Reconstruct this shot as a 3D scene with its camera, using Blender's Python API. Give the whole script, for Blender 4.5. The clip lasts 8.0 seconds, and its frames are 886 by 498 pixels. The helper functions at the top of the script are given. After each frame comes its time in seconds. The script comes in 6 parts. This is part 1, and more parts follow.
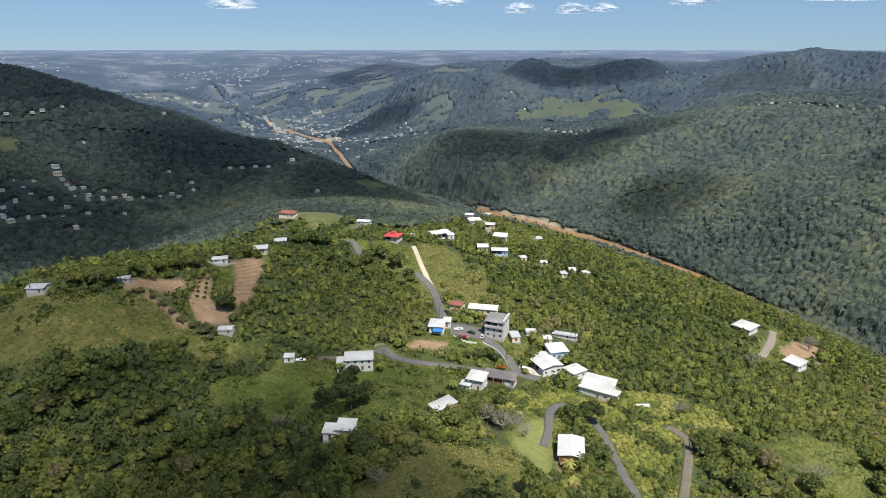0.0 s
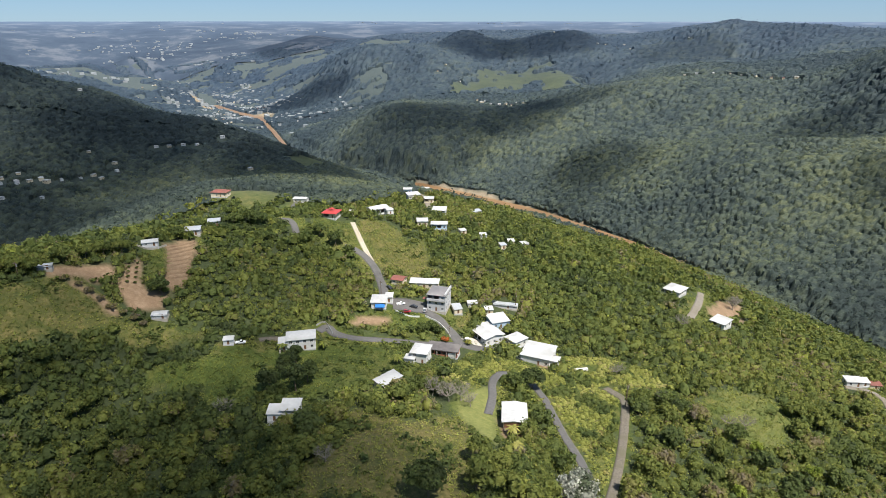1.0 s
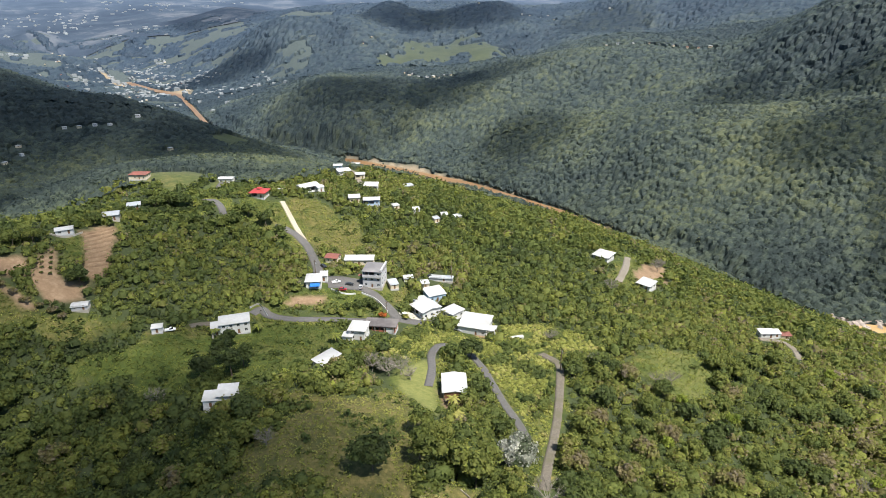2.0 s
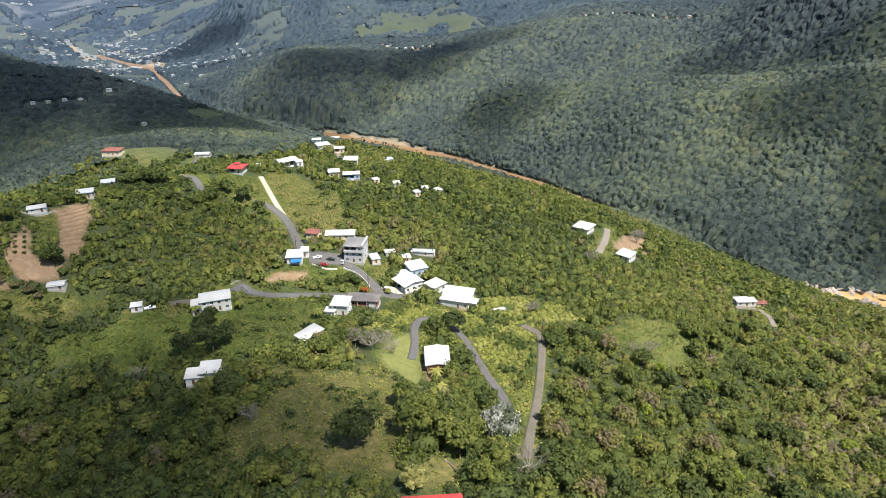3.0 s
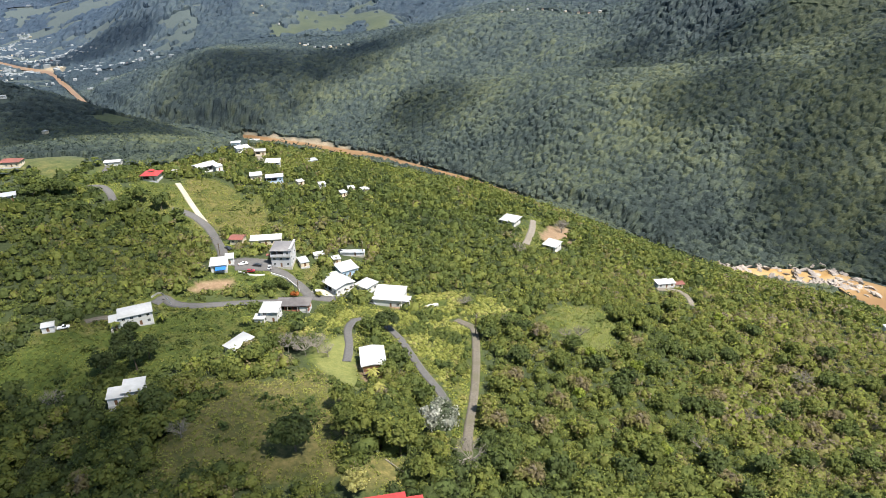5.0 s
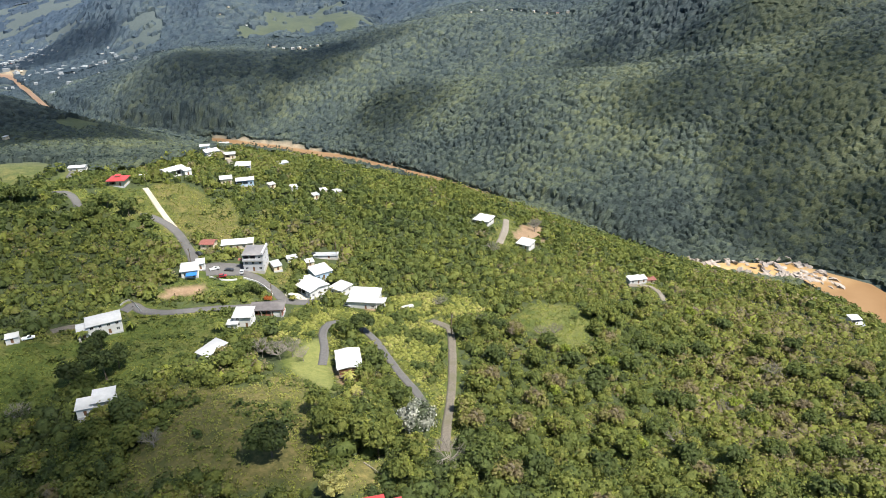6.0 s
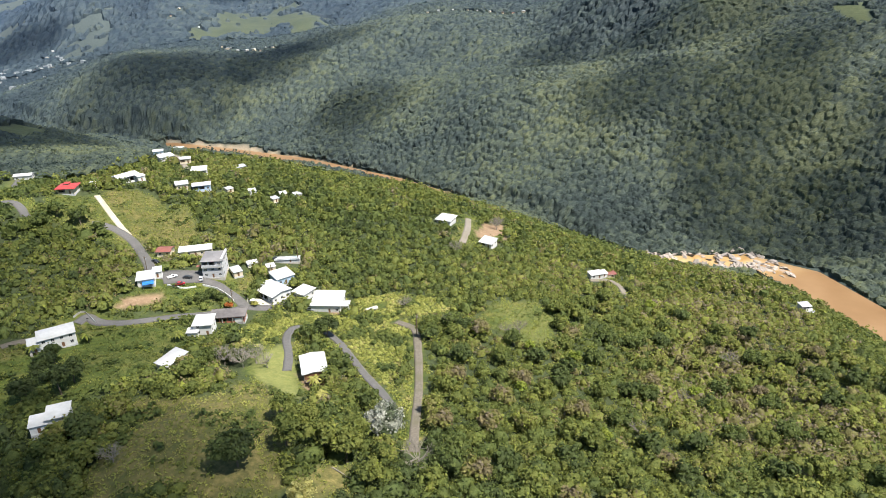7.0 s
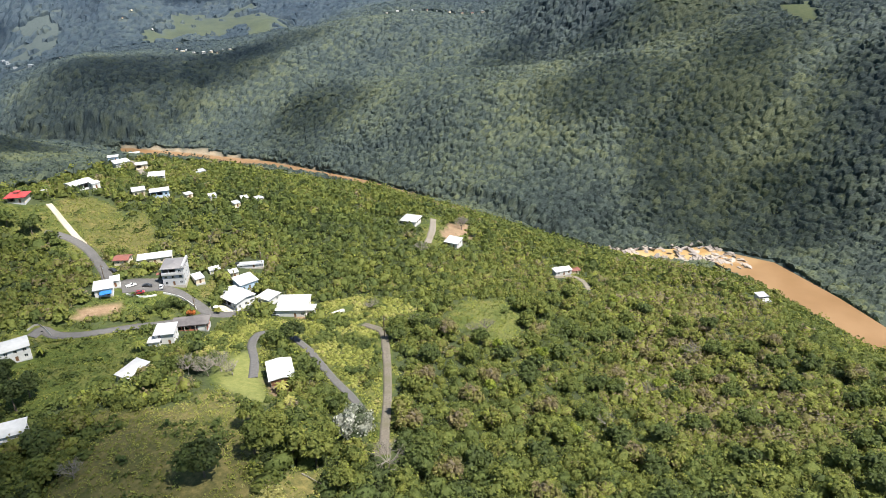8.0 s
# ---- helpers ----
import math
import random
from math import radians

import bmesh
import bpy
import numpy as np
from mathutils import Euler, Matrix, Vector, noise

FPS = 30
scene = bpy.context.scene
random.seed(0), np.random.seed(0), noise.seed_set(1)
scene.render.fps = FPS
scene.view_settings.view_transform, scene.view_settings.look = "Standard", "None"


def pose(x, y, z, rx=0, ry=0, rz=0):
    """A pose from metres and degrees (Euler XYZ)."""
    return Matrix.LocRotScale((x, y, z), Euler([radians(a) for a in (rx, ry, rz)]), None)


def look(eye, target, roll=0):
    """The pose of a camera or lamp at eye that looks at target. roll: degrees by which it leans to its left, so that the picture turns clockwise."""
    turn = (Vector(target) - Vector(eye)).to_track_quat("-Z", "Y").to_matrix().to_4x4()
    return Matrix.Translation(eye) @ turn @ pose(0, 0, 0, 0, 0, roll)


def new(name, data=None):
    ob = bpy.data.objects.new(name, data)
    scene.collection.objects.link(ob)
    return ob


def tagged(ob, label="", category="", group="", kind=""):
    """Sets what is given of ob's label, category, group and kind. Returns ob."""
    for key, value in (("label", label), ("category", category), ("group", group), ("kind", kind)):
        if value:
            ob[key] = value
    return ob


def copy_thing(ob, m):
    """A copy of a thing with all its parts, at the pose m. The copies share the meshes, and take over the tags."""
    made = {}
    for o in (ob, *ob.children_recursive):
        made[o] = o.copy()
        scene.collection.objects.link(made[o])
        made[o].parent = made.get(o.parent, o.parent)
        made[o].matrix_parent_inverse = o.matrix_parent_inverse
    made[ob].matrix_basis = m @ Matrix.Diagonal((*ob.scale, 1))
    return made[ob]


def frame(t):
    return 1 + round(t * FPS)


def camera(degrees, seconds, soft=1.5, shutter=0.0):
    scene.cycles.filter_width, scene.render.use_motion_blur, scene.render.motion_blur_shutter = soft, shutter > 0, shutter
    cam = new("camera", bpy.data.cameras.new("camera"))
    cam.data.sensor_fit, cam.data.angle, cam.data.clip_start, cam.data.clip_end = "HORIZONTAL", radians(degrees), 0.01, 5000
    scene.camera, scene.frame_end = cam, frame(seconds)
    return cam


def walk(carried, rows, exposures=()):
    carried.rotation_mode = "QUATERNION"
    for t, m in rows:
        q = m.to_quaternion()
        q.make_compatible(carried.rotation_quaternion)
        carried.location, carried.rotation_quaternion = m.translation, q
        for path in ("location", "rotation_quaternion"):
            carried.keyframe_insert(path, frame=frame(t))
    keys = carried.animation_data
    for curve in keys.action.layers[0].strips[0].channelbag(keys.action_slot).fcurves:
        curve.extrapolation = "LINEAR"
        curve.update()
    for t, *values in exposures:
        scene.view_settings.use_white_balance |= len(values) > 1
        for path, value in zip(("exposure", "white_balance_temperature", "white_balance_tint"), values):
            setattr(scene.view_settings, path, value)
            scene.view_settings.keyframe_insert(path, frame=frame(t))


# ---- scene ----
cam = camera(71.1, 8.0, 0.85)
# seconds, turn to the right, tilt; the eye hovers in one place
PAN = [(0.0, 0.0, -17.86), (0.5, 3.17, -19.06), (1.0, 5.85, -20.22), (1.5, 8.96, -21.42), (2.0, 12.37, -22.57), (2.2, 13.06, -23.10), (3.3, 14.85, -25.30), (3.5, 15.48, -25.31), (4.0, 17.57, -25.29),
       (4.5, 19.81, -25.26), (6.0, 24.03, -25.16), (6.5, 25.96, -25.17), (7.0, 27.80, -25.14), (7.5, 29.73, -25.10), (8.0, 31.31, -25.10)]
walk(cam, [(t, pose(0, 0, 260, 90 + tilt, 0, -turn)) for t, turn, tilt in PAN],
     exposures=[(0.0, 0.78), (1.5, 0.94), (3.5, 1.14), (5.0, 1.19), (8.0, 1.23)])

# ---- daylight ----
SUN_ELEVATION, SUN_BEARING = 62.0, 148.0  # degrees; bearing clockwise from +y
world = bpy.data.worlds.new("sky")
scene.world = world
world.use_nodes = True
nt = world.node_tree
sky = nt.nodes.new("ShaderNodeTexSky")
sky.sky_type, sky.sun_disc = "NISHITA", False
sky.sun_elevation, sky.sun_rotation = radians(SUN_ELEVATION), radians(SUN_BEARING)
sky.altitude, sky.dust_density, sky.ozone_density = 2200, 0.0, 3.5
nt.nodes["Background"].inputs["Strength"].default_value = 0.050
cast = nt.nodes.new("ShaderNodeMix")  # the moist sea air's blue
cast.data_type, cast.blend_type = "RGBA", "MULTIPLY"
cast.inputs[0].default_value, cast.inputs[7].default_value = 1.0, (0.60, 0.78, 0.98, 1)
nt.links.new(sky.outputs[0], cast.inputs[6])
haze = nt.nodes.new("ShaderNodeMix")  # thin haze evens the sky out
haze.data_type = "RGBA"
haze.inputs[0].default_value, haze.inputs[7].default_value = 0.5, (4.1, 6.1, 8.5, 1)
nt.links.new(cast.outputs[2], haze.inputs[6])
nt.links.new(haze.outputs[2], nt.nodes["Background"].inputs["Color"])
sun = new("sun", bpy.data.lights.new("sun", "SUN"))
sun.data.energy, sun.data.angle, sun.data.color = 5.0, radians(0.6), (1.0, 0.95, 0.87)
TO_SUN = Vector((math.sin(radians(SUN_BEARING)) * math.cos(radians(SUN_ELEVATION)), math.cos(radians(SUN_BEARING)) * math.cos(radians(SUN_ELEVATION)), math.sin(radians(SUN_ELEVATION))))
sun.matrix_world = look(TO_SUN * 3000, (0, 0, 0))

# ---- materials ----
class Nodes:
    """A short hand for node trees."""

    def __init__(self, name, rough=0.9):
        self.mat = bpy.data.materials.new(name)
        self.mat.use_nodes = True
        self.tree = self.mat.node_tree
        self.bsdf = self.tree.nodes["Principled BSDF"]
        self.bsdf.inputs["Roughness"].default_value = rough
        self.bsdf.inputs["Specular IOR Level"].default_value = 0.3

    def add(self, kind, **settings):
        node = self.tree.nodes.new(kind)
        for key, value in settings.items():
            setattr(node, key, value)
        return node

    def link(self, a, b):
        self.tree.links.new(a, b)

    def noise(self, scale, detail=4.0, coords="Object", rough=0.55):
        tex = self.add("ShaderNodeTexNoise")
        tex.inputs["Scale"].default_value, tex.inputs["Detail"].default_value, tex.inputs["Roughness"].default_value = scale, detail, rough
        if coords == "World":
            self.link(self.add("ShaderNodeNewGeometry").outputs["Position"], tex.inputs["Vector"])
        else:
            self.link(self.add("ShaderNodeTexCoord").outputs[coords], tex.inputs["Vector"])
        return tex.outputs["Fac"]

    def ramp(self, fac, stops):
        node = self.add("ShaderNodeValToRGB")
        while len(node.color_ramp.elements) < len(stops):
            node.color_ramp.elements.new(0.5)
        for element, (place, colour) in zip(node.color_ramp.elements, stops):
            element.position, element.color = place, (*colour, 1)
        self.link(fac, node.inputs["Fac"])
        return node.outputs["Color"]

    def mix(self, fac, a, b, blend="MIX"):
        node = self.add("ShaderNodeMix", data_type="RGBA", blend_type=blend)
        for socket, value in ((node.inputs[0], fac), (node.inputs[6], a), (node.inputs[7], b)):
            if isinstance(value, (int, float)):
                socket.default_value = value
            elif isinstance(value, tuple):
                socket.default_value = (*value, 1)
            else:
                self.link(value, socket)
        return node.outputs[2]

    def math(self, op, a, b=0.0, clamp=False):
        node = self.add("ShaderNodeMath", operation=op, use_clamp=clamp)
        for socket, value in ((node.inputs[0], a), (node.inputs[1], b)):
            if isinstance(value, (int, float)):
                socket.default_value = value
            else:
                self.link(value, socket)
        return node.outputs[0]

    def attribute(self, name):
        return self.add("ShaderNodeAttribute", attribute_name=name).outputs["Fac"]

    def bump(self, fac, strength, distance):
        node = self.add("ShaderNodeBump")
        node.inputs["Strength"].default_value, node.inputs["Distance"].default_value = strength, distance
        self.link(fac, node.inputs["Height"])
        self.link(node.outputs["Normal"], self.bsdf.inputs["Normal"])

    def colour(self, out):
        self.link(out, self.bsdf.inputs["Base Color"])
        return self.mat


def plain(name, base, rough=0.8, grain=3.0, vary=0.25, stain=None, bump=0.15, size=0.02, metal=0.0):
    """A surface with grain and stains at two scales."""
    n = Nodes(name, rough)
    n.bsdf.inputs["Metallic"].default_value = metal
    fine = n.noise(grain, 5, "World")
    broad = n.noise(grain * 0.12, 3, "World")
    dark = tuple(c * (1 - vary) for c in base)
    c = n.ramp(fine, [(0.3, dark), (0.7, base)])
    if stain:
        c = n.mix(n.math("MULTIPLY", n.math("SUBTRACT", broad, 0.48), 5.0, True), c, stain)
    n.bump(fine, bump, size)
    return n.colour(c)


def foliage(name, stops, dapple=0.26, leaf_size=2.2, hazed_stops=None, relief_depth=0.9):
    """Leaves: the plant's own hue by the attribute "tint", each clump a little lighter or darker."""
    n = Nodes(name, 0.62)
    hue = n.ramp(n.attribute("tint"), stops)
    # haze painted in: bluer hues take over by the attribute remote
    if hazed_stops:
        hue = n.mix(n.attribute("remote"), hue, n.ramp(n.attribute("tint"), hazed_stops))
    island = n.add("ShaderNodeNewGeometry").outputs["Random Per Island"]
    shade = n.ramp(island, [(0.0, (1 - dapple,) * 3), (1.0, (1 + dapple * 0.6,) * 3)])
    mottle = n.noise(leaf_size, 5, "World", 0.7)
    fine = n.ramp(mottle, [(0.3, (0.66, 0.70, 0.66)), (0.7, (1.25, 1.22, 1.15))])
    n.bump(mottle, relief_depth, 0.9 / leaf_size)
    c = n.mix(1.0, n.mix(1.0, hue, shade, "MULTIPLY"), fine, "MULTIPLY")
    n.bsdf.inputs["Subsurface Weight"].default_value = 0.0
    out = n.tree.nodes["Material Output"]
    thin = n.add("ShaderNodeBsdfTranslucent")
    n.link(c, thin.inputs["Color"])
    both = n.add("ShaderNodeMixShader")
    both.inputs[0].default_value = 0.48
    n.link(n.bsdf.outputs[0], both.inputs[1])
    n.link(thin.outputs[0], both.inputs[2])
    n.link(both.outputs[0], out.inputs["Surface"])
    return n.colour(c)


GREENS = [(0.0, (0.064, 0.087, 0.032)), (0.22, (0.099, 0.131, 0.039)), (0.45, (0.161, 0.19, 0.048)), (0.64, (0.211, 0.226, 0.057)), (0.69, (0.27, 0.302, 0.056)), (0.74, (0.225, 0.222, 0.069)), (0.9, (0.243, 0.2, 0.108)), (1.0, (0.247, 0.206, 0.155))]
# both ramps carry blue air haze in the leaf colour, the second more
HAZED_MID_GREENS = [(0.0, (0.043, 0.061, 0.059)), (0.3, (0.074, 0.099, 0.085)), (0.7, (0.12, 0.147, 0.101)), (1.0, (0.184, 0.204, 0.103))]
HAZED_FAR_GREENS = [(0.0, (0.055, 0.088, 0.144)), (0.5, (0.076, 0.114, 0.174)), (1.0, (0.103, 0.14, 0.179))]
GRASS_BLADES = [(0.0, (0.066, 0.096, 0.028)), (0.35, (0.128, 0.156, 0.042)), (0.6, (0.250, 0.270, 0.066)), (0.8, (0.350, 0.360, 0.098)), (0.93, (0.420, 0.405, 0.135)), (1.0, (0.350, 0.300, 0.140))]
LEAF = foliage("leaves", GREENS)
BLADES = foliage("grass_blades", GRASS_BLADES, 0.2, 3.0)
LEAF_HAZED = foliage("hazed_leaves", HAZED_MID_GREENS, 0.12, 0.5, HAZED_FAR_GREENS, 0.7)


def ground_material():
    n = Nodes("ground", 0.95)
    broad = n.noise(0.035, 4, "World")
    fine = n.noise(0.55, 6, "World", 0.7)
    middle = n.noise(0.16, 5, "World", 0.65)
    # kept dark: the shade under the crowns is in the floor colour
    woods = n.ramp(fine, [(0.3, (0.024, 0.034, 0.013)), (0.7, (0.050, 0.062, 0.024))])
    lush = n.ramp(fine, [(0.28, (0.026, 0.044, 0.008)), (0.5, (0.062, 0.084, 0.015)), (0.72, (0.118, 0.132, 0.027))])
    dry = n.ramp(fine, [(0.28, (0.044, 0.048, 0.014)), (0.5, (0.096, 0.088, 0.029)), (0.74, (0.185, 0.148, 0.062))])
    patchy = n.math("ADD", n.math("MULTIPLY", n.math("SUBTRACT", broad, 0.5), 1.4), n.math("MULTIPLY", n.math("SUBTRACT", middle, 0.5), 2.4))
    grass = n.mix(n.math("ADD", n.attribute("dry"), patchy, True), lush, dry)
    grass = n.mix(1.0, grass, n.ramp(middle, [(0.32, (0.58, 0.64, 0.58)), (0.68, (1.28, 1.22, 1.18))]), "MULTIPLY")
    soil = n.ramp(n.math("ADD", n.math("MULTIPLY", fine, 0.6), n.math("MULTIPLY", middle, 0.4)), [(0.3, (0.135, 0.088, 0.052)), (0.5, (0.205, 0.138, 0.085)), (0.7, (0.290, 0.210, 0.140))])
    sand = n.ramp(fine, [(0.3, (0.190, 0.150, 0.100)), (0.7, (0.290, 0.235, 0.165))])
    # far forest floor, with crown shade and a haze blue in its colour
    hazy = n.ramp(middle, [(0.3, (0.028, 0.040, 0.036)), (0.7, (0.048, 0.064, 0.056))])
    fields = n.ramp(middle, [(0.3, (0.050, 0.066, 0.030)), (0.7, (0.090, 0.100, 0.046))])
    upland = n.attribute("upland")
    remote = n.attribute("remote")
    # air haze put into the ground colour: bluer where remote
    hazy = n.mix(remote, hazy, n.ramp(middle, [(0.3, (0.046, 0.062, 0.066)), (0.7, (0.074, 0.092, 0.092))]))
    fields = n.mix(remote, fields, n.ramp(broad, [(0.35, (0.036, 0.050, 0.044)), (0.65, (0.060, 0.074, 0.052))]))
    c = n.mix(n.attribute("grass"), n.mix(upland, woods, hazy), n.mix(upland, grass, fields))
    lawn = n.ramp(fine, [(0.3, (0.110, 0.124, 0.034)), (0.7, (0.180, 0.182, 0.060))])
    c = n.mix(n.attribute("lawn"), c, n.mix(1.0, lawn, n.ramp(middle, [(0.3, (0.8, 0.84, 0.8)), (0.7, (1.12, 1.1, 1.1))]), "MULTIPLY"))
    c = n.mix(n.attribute("soil"), c, soil)
    c = n.mix(n.attribute("sand"), c, sand)
    n.bump(fine, 0.6, 0.5)
    return n.colour(c)


GROUND = ground_material()


EYE = 260.0

# ---- the lie of the land: crests, benches and the river, in metres ----
NEAR_SPINE = [(26, 112, 137), (4, 165, 135), (46, 191, 117), (46, 225, 118), (73, 252, 109), (36, 270, 111), (26, 287, 120), (-3, 288, 124), (-10, 345, 126), (-18, 380, 139), (-3, 390, 141), (-32, 382, 144), (57, 284, 114)]
LEFT_RIDGE = [(-61, 375, 146), (-95, 352, 150), (-104, 332, 152), (-116, 307, 156), (-155, 280, 155), (-181, 258, 159), (-109, 306, 143), (-104, 269, 134), (-165, 257, 156), (-163, 240, 150), (-160, 217, 144)]
LEFT_BENCH = [(-40, 259, 121), (-71, 252, 128), (-82, 236, 128), (-1, 217, 123), (-36, 197, 126), (-145, 198, 116), (-151, 180, 115), (-94, 237, 120), (-66, 180, 115), (-174, 219, 127), (-14, 154, 136), (-71, 291, 136), (-59, 340, 140)]
RIGHT_FLANK = [(138, 190, 114), (95, 204, 116), (61, 132, 124), (162, 305, 117), (177, 278, 108), (228, 238, 95), (195, 126, 97), (179, 167, 98), (124, 116, 111), (304, 163, 93), (260, 116, 101), (172, 54, 120), (233, 76, 113), (189, 375, 106), (132, 451, 107), (32, 499, 122), (247, 314, 88), (270, 267, 85), (313, 241, 71), (339, 212, 75), (371, 197, 58), (371, 150, 51), (361, 117, 50)]
BACK_SPURS = [(-130, 504, 129), (-99, 673, 97), (-10, 700, 83), (-200, 608, 101), (35, 519, 122)]
RIVER = [(486, 110, 0), (478, 168, 0), (497, 224, 0), (514, 287, 0), (503, 333, 0), (407, 381, 0), (329, 638, 0), (305, 703, 0), (222, 846, 0), (131, 951, 0), (67, 1019, 0), (-40, 1085, 0), (-130, 1190, 0), (-205, 1380, 2), (-265, 1600, 2), (-345, 1850, 0), (-430, 1950, 0), (-540, 2130, 0), (-640, 2330, 2), (-915, 2663, 5), (-1241, 2873, 10)]
DARK_HILL = [(-655, 957, 236), (-616, 971, 227), (-574, 996, 216), (-524, 1013, 200), (-474, 1015, 173), (-411, 1010, 155), (-347, 1001, 123), (-301, 995, 112), (-255, 988, 108), (-198, 970, 93), (-143, 949, 74), (-81, 926, 52), (-29, 910, 40), (-11, 850, 41), (-446, 723, 102), (-366, 822, 107), (-336, 603, 72), (-246, 644, 79), (-407, 557, 81), (-470, 880, 158), (-330, 920, 118), (-230, 880, 88)]
OPPOSITE_CREST = [(-256, 1519, -8), (-192, 1457, 8), (-119, 1395, 45), (-53, 1329, 66), (18, 1220, 89), (97, 1256, 99), (191, 1276, 94), (303, 1264, 99), (371, 1267, 122), (468, 1256, 137), (533, 1229, 151), (576, 1182, 157), (649, 1127, 156), (739, 1057, 158), (719, 806, 180), (789, 837, 235), (846, 703, 242), (863, 506, 217), (931, 486, 225), (986, 592, 200), (944, 459, 252), (921, 391, 252), (436, 706, 62), (555, 548, 73), (669, 361, 50), (349, 884, 43), (62, 1082, 50), (646, 710, 90)]
FAR_HILLS = [(218, 2340, 166), (307, 2330, 223), (407, 2314, 201), (513, 2293, 200), (611, 2217, 217), (693, 2172, 218), (755, 2120, 181), (386, 2013, 108), (524, 1930, 120), (272, 1830, 73), (421, 1699, 78), (545, 1768, 107), (840, 2195, 175), (965, 2143, 210), (1039, 2108, 226), (1086, 2028, 245), (1138, 1999, 256), (1203, 1960, 247), (1268, 1859, 243), (790, 1728, 137), (907, 1612, 156), (999, 1497, 173), (-478, 2505, 36), (-332, 2427, 80), (-191, 2292, 105), (-130, 2146, 151), (-43, 2050, 166), (81, 1998, 156), (151, 1994, 170), (-109, 1897, 59), (25, 1750, 73), (-282, 2182, 19), (-494, 3060, 142), (-307, 3085, 196), (-173, 3095, 175), (16, 3000, 193), (172, 2995, 216), (-1085, 2252, 117), (-1001, 2291, 128), (-898, 2226, 97), (-671, 2252, 61), (-615, 2629, 88), (-974, 2732, 116)]
HIDDEN_LOWS = [(-250, 410, 95), (-130, 430, 108), (-380, 330, 100), (-20, 470, 112), (-330, 480, 70), (60, 700, 45), (180, 560, 60), (-60, 640, 85), (-550, 1500, 20), (-380, 1450, 22), (300, 480, 40), (390, 275, 38), (600, 430, 45), (600, 1750, 70), (1000, 1700, 110), (200, 1700, 60), (-420, 130, 110), (-230, 60, 100), (-70, 90, 125), (20, 30, 138), (120, 30, 128), (0, -150, 145), (350, -60, 70), (520, 20, 0), (580, -200, 0), (760, -100, 90), (-300, -250, 120), (-900, 500, 180), (-700, 0, 150), (-900, -600, 170), (200, -700, 160), (900, -700, 170), (1300, 0, 240)]


def ring(radius, level, wave):
    """Ground far off, all round the place."""
    return [(radius * math.sin(a), radius * math.cos(a), level + wave * math.sin(3 * a + radius)) for a in np.linspace(0, 2 * math.pi, 25)[:-1]]


ANCHORS = np.array(NEAR_SPINE + LEFT_RIDGE + LEFT_BENCH + RIGHT_FLANK + BACK_SPURS + RIVER + DARK_HILL + OPPOSITE_CREST + FAR_HILLS + HIDDEN_LOWS
                   + ring(3500, 150, 6) + ring(4200, 216, 3) + ring(4900, 251, 0), dtype=float)


def spread(ax, ay, bx, by):
    return -np.sqrt((ax[:, None] - bx[None, :]) ** 2 + (ay[:, None] - by[None, :]) ** 2 + 30.0 ** 2)


def fit_surface():
    n = len(ANCHORS)
    k = np.zeros((n + 3, n + 3))
    k[:n, :n] = spread(ANCHORS[:, 0], ANCHORS[:, 1], ANCHORS[:, 0], ANCHORS[:, 1]) + 4.0 * np.eye(n)
    k[:n, n], k[:n, n + 1], k[:n, n + 2] = 1, ANCHORS[:, 0] / 1000, ANCHORS[:, 1] / 1000
    k[n:, :n] = k[:n, n:].T
    return np.linalg.solve(k, np.concatenate([ANCHORS[:, 2], np.zeros(3)]))


WEIGHTS = fit_surface()


def lattice(ix, iy, seed):
    h = (ix.astype(np.int64) * 374761393 + iy.astype(np.int64) * 668265263 + seed * 974711) & 0x7FFFFFFF
    h = ((h ^ (h >> 13)) * 1274126177) & 0x7FFFFFFF
    return ((h ^ (h >> 16)) & 0xFFFF) / 65535.0


def value_noise(x, y, seed=0):
    """Smooth noise, 0 to 1, with cells one unit wide."""
    ix, iy = np.floor(x), np.floor(y)
    fx, fy = x - ix, y - iy
    fx, fy = fx * fx * (3 - 2 * fx), fy * fy * (3 - 2 * fy)
    a, b = lattice(ix, iy, seed), lattice(ix + 1, iy, seed)
    c, d = lattice(ix, iy + 1, seed), lattice(ix + 1, iy + 1, seed)
    return (a * (1 - fx) + b * fx) * (1 - fy) + (c * (1 - fx) + d * fx) * fy


def fractal(x, y, seed=0, octaves=4):
    total, size = 0, 1.0
    for o in range(octaves):
        total = total + size * (value_noise(x * 2 ** o, y * 2 ** o, seed + o) - 0.5)
        size *= 0.5
    return total


RIVER_XY = np.array(RIVER, dtype=float)[:, :2]


def line_distance(x, y, line):
    best = np.full(x.shape, 1e9)
    for (ax, ay), (bx, by) in zip(line[:-1], line[1:]):
        dx, dy = bx - ax, by - ay
        s = np.clip(((x - ax) * dx + (y - ay) * dy) / (dx * dx + dy * dy), 0, 1)
        best = np.minimum(best, np.hypot(x - ax - s * dx, y - ay - s * dy))
    return best


def water_half(y):
    """Half the river's width where it passes the plan line y."""
    return np.interp(y, [0, 280, 340, 700, 850, 1000, 1100, 1500, 1800, 1870, 2400], [28, 28, 12, 8, 10, 10, 8, 5, 6, 15, 18])


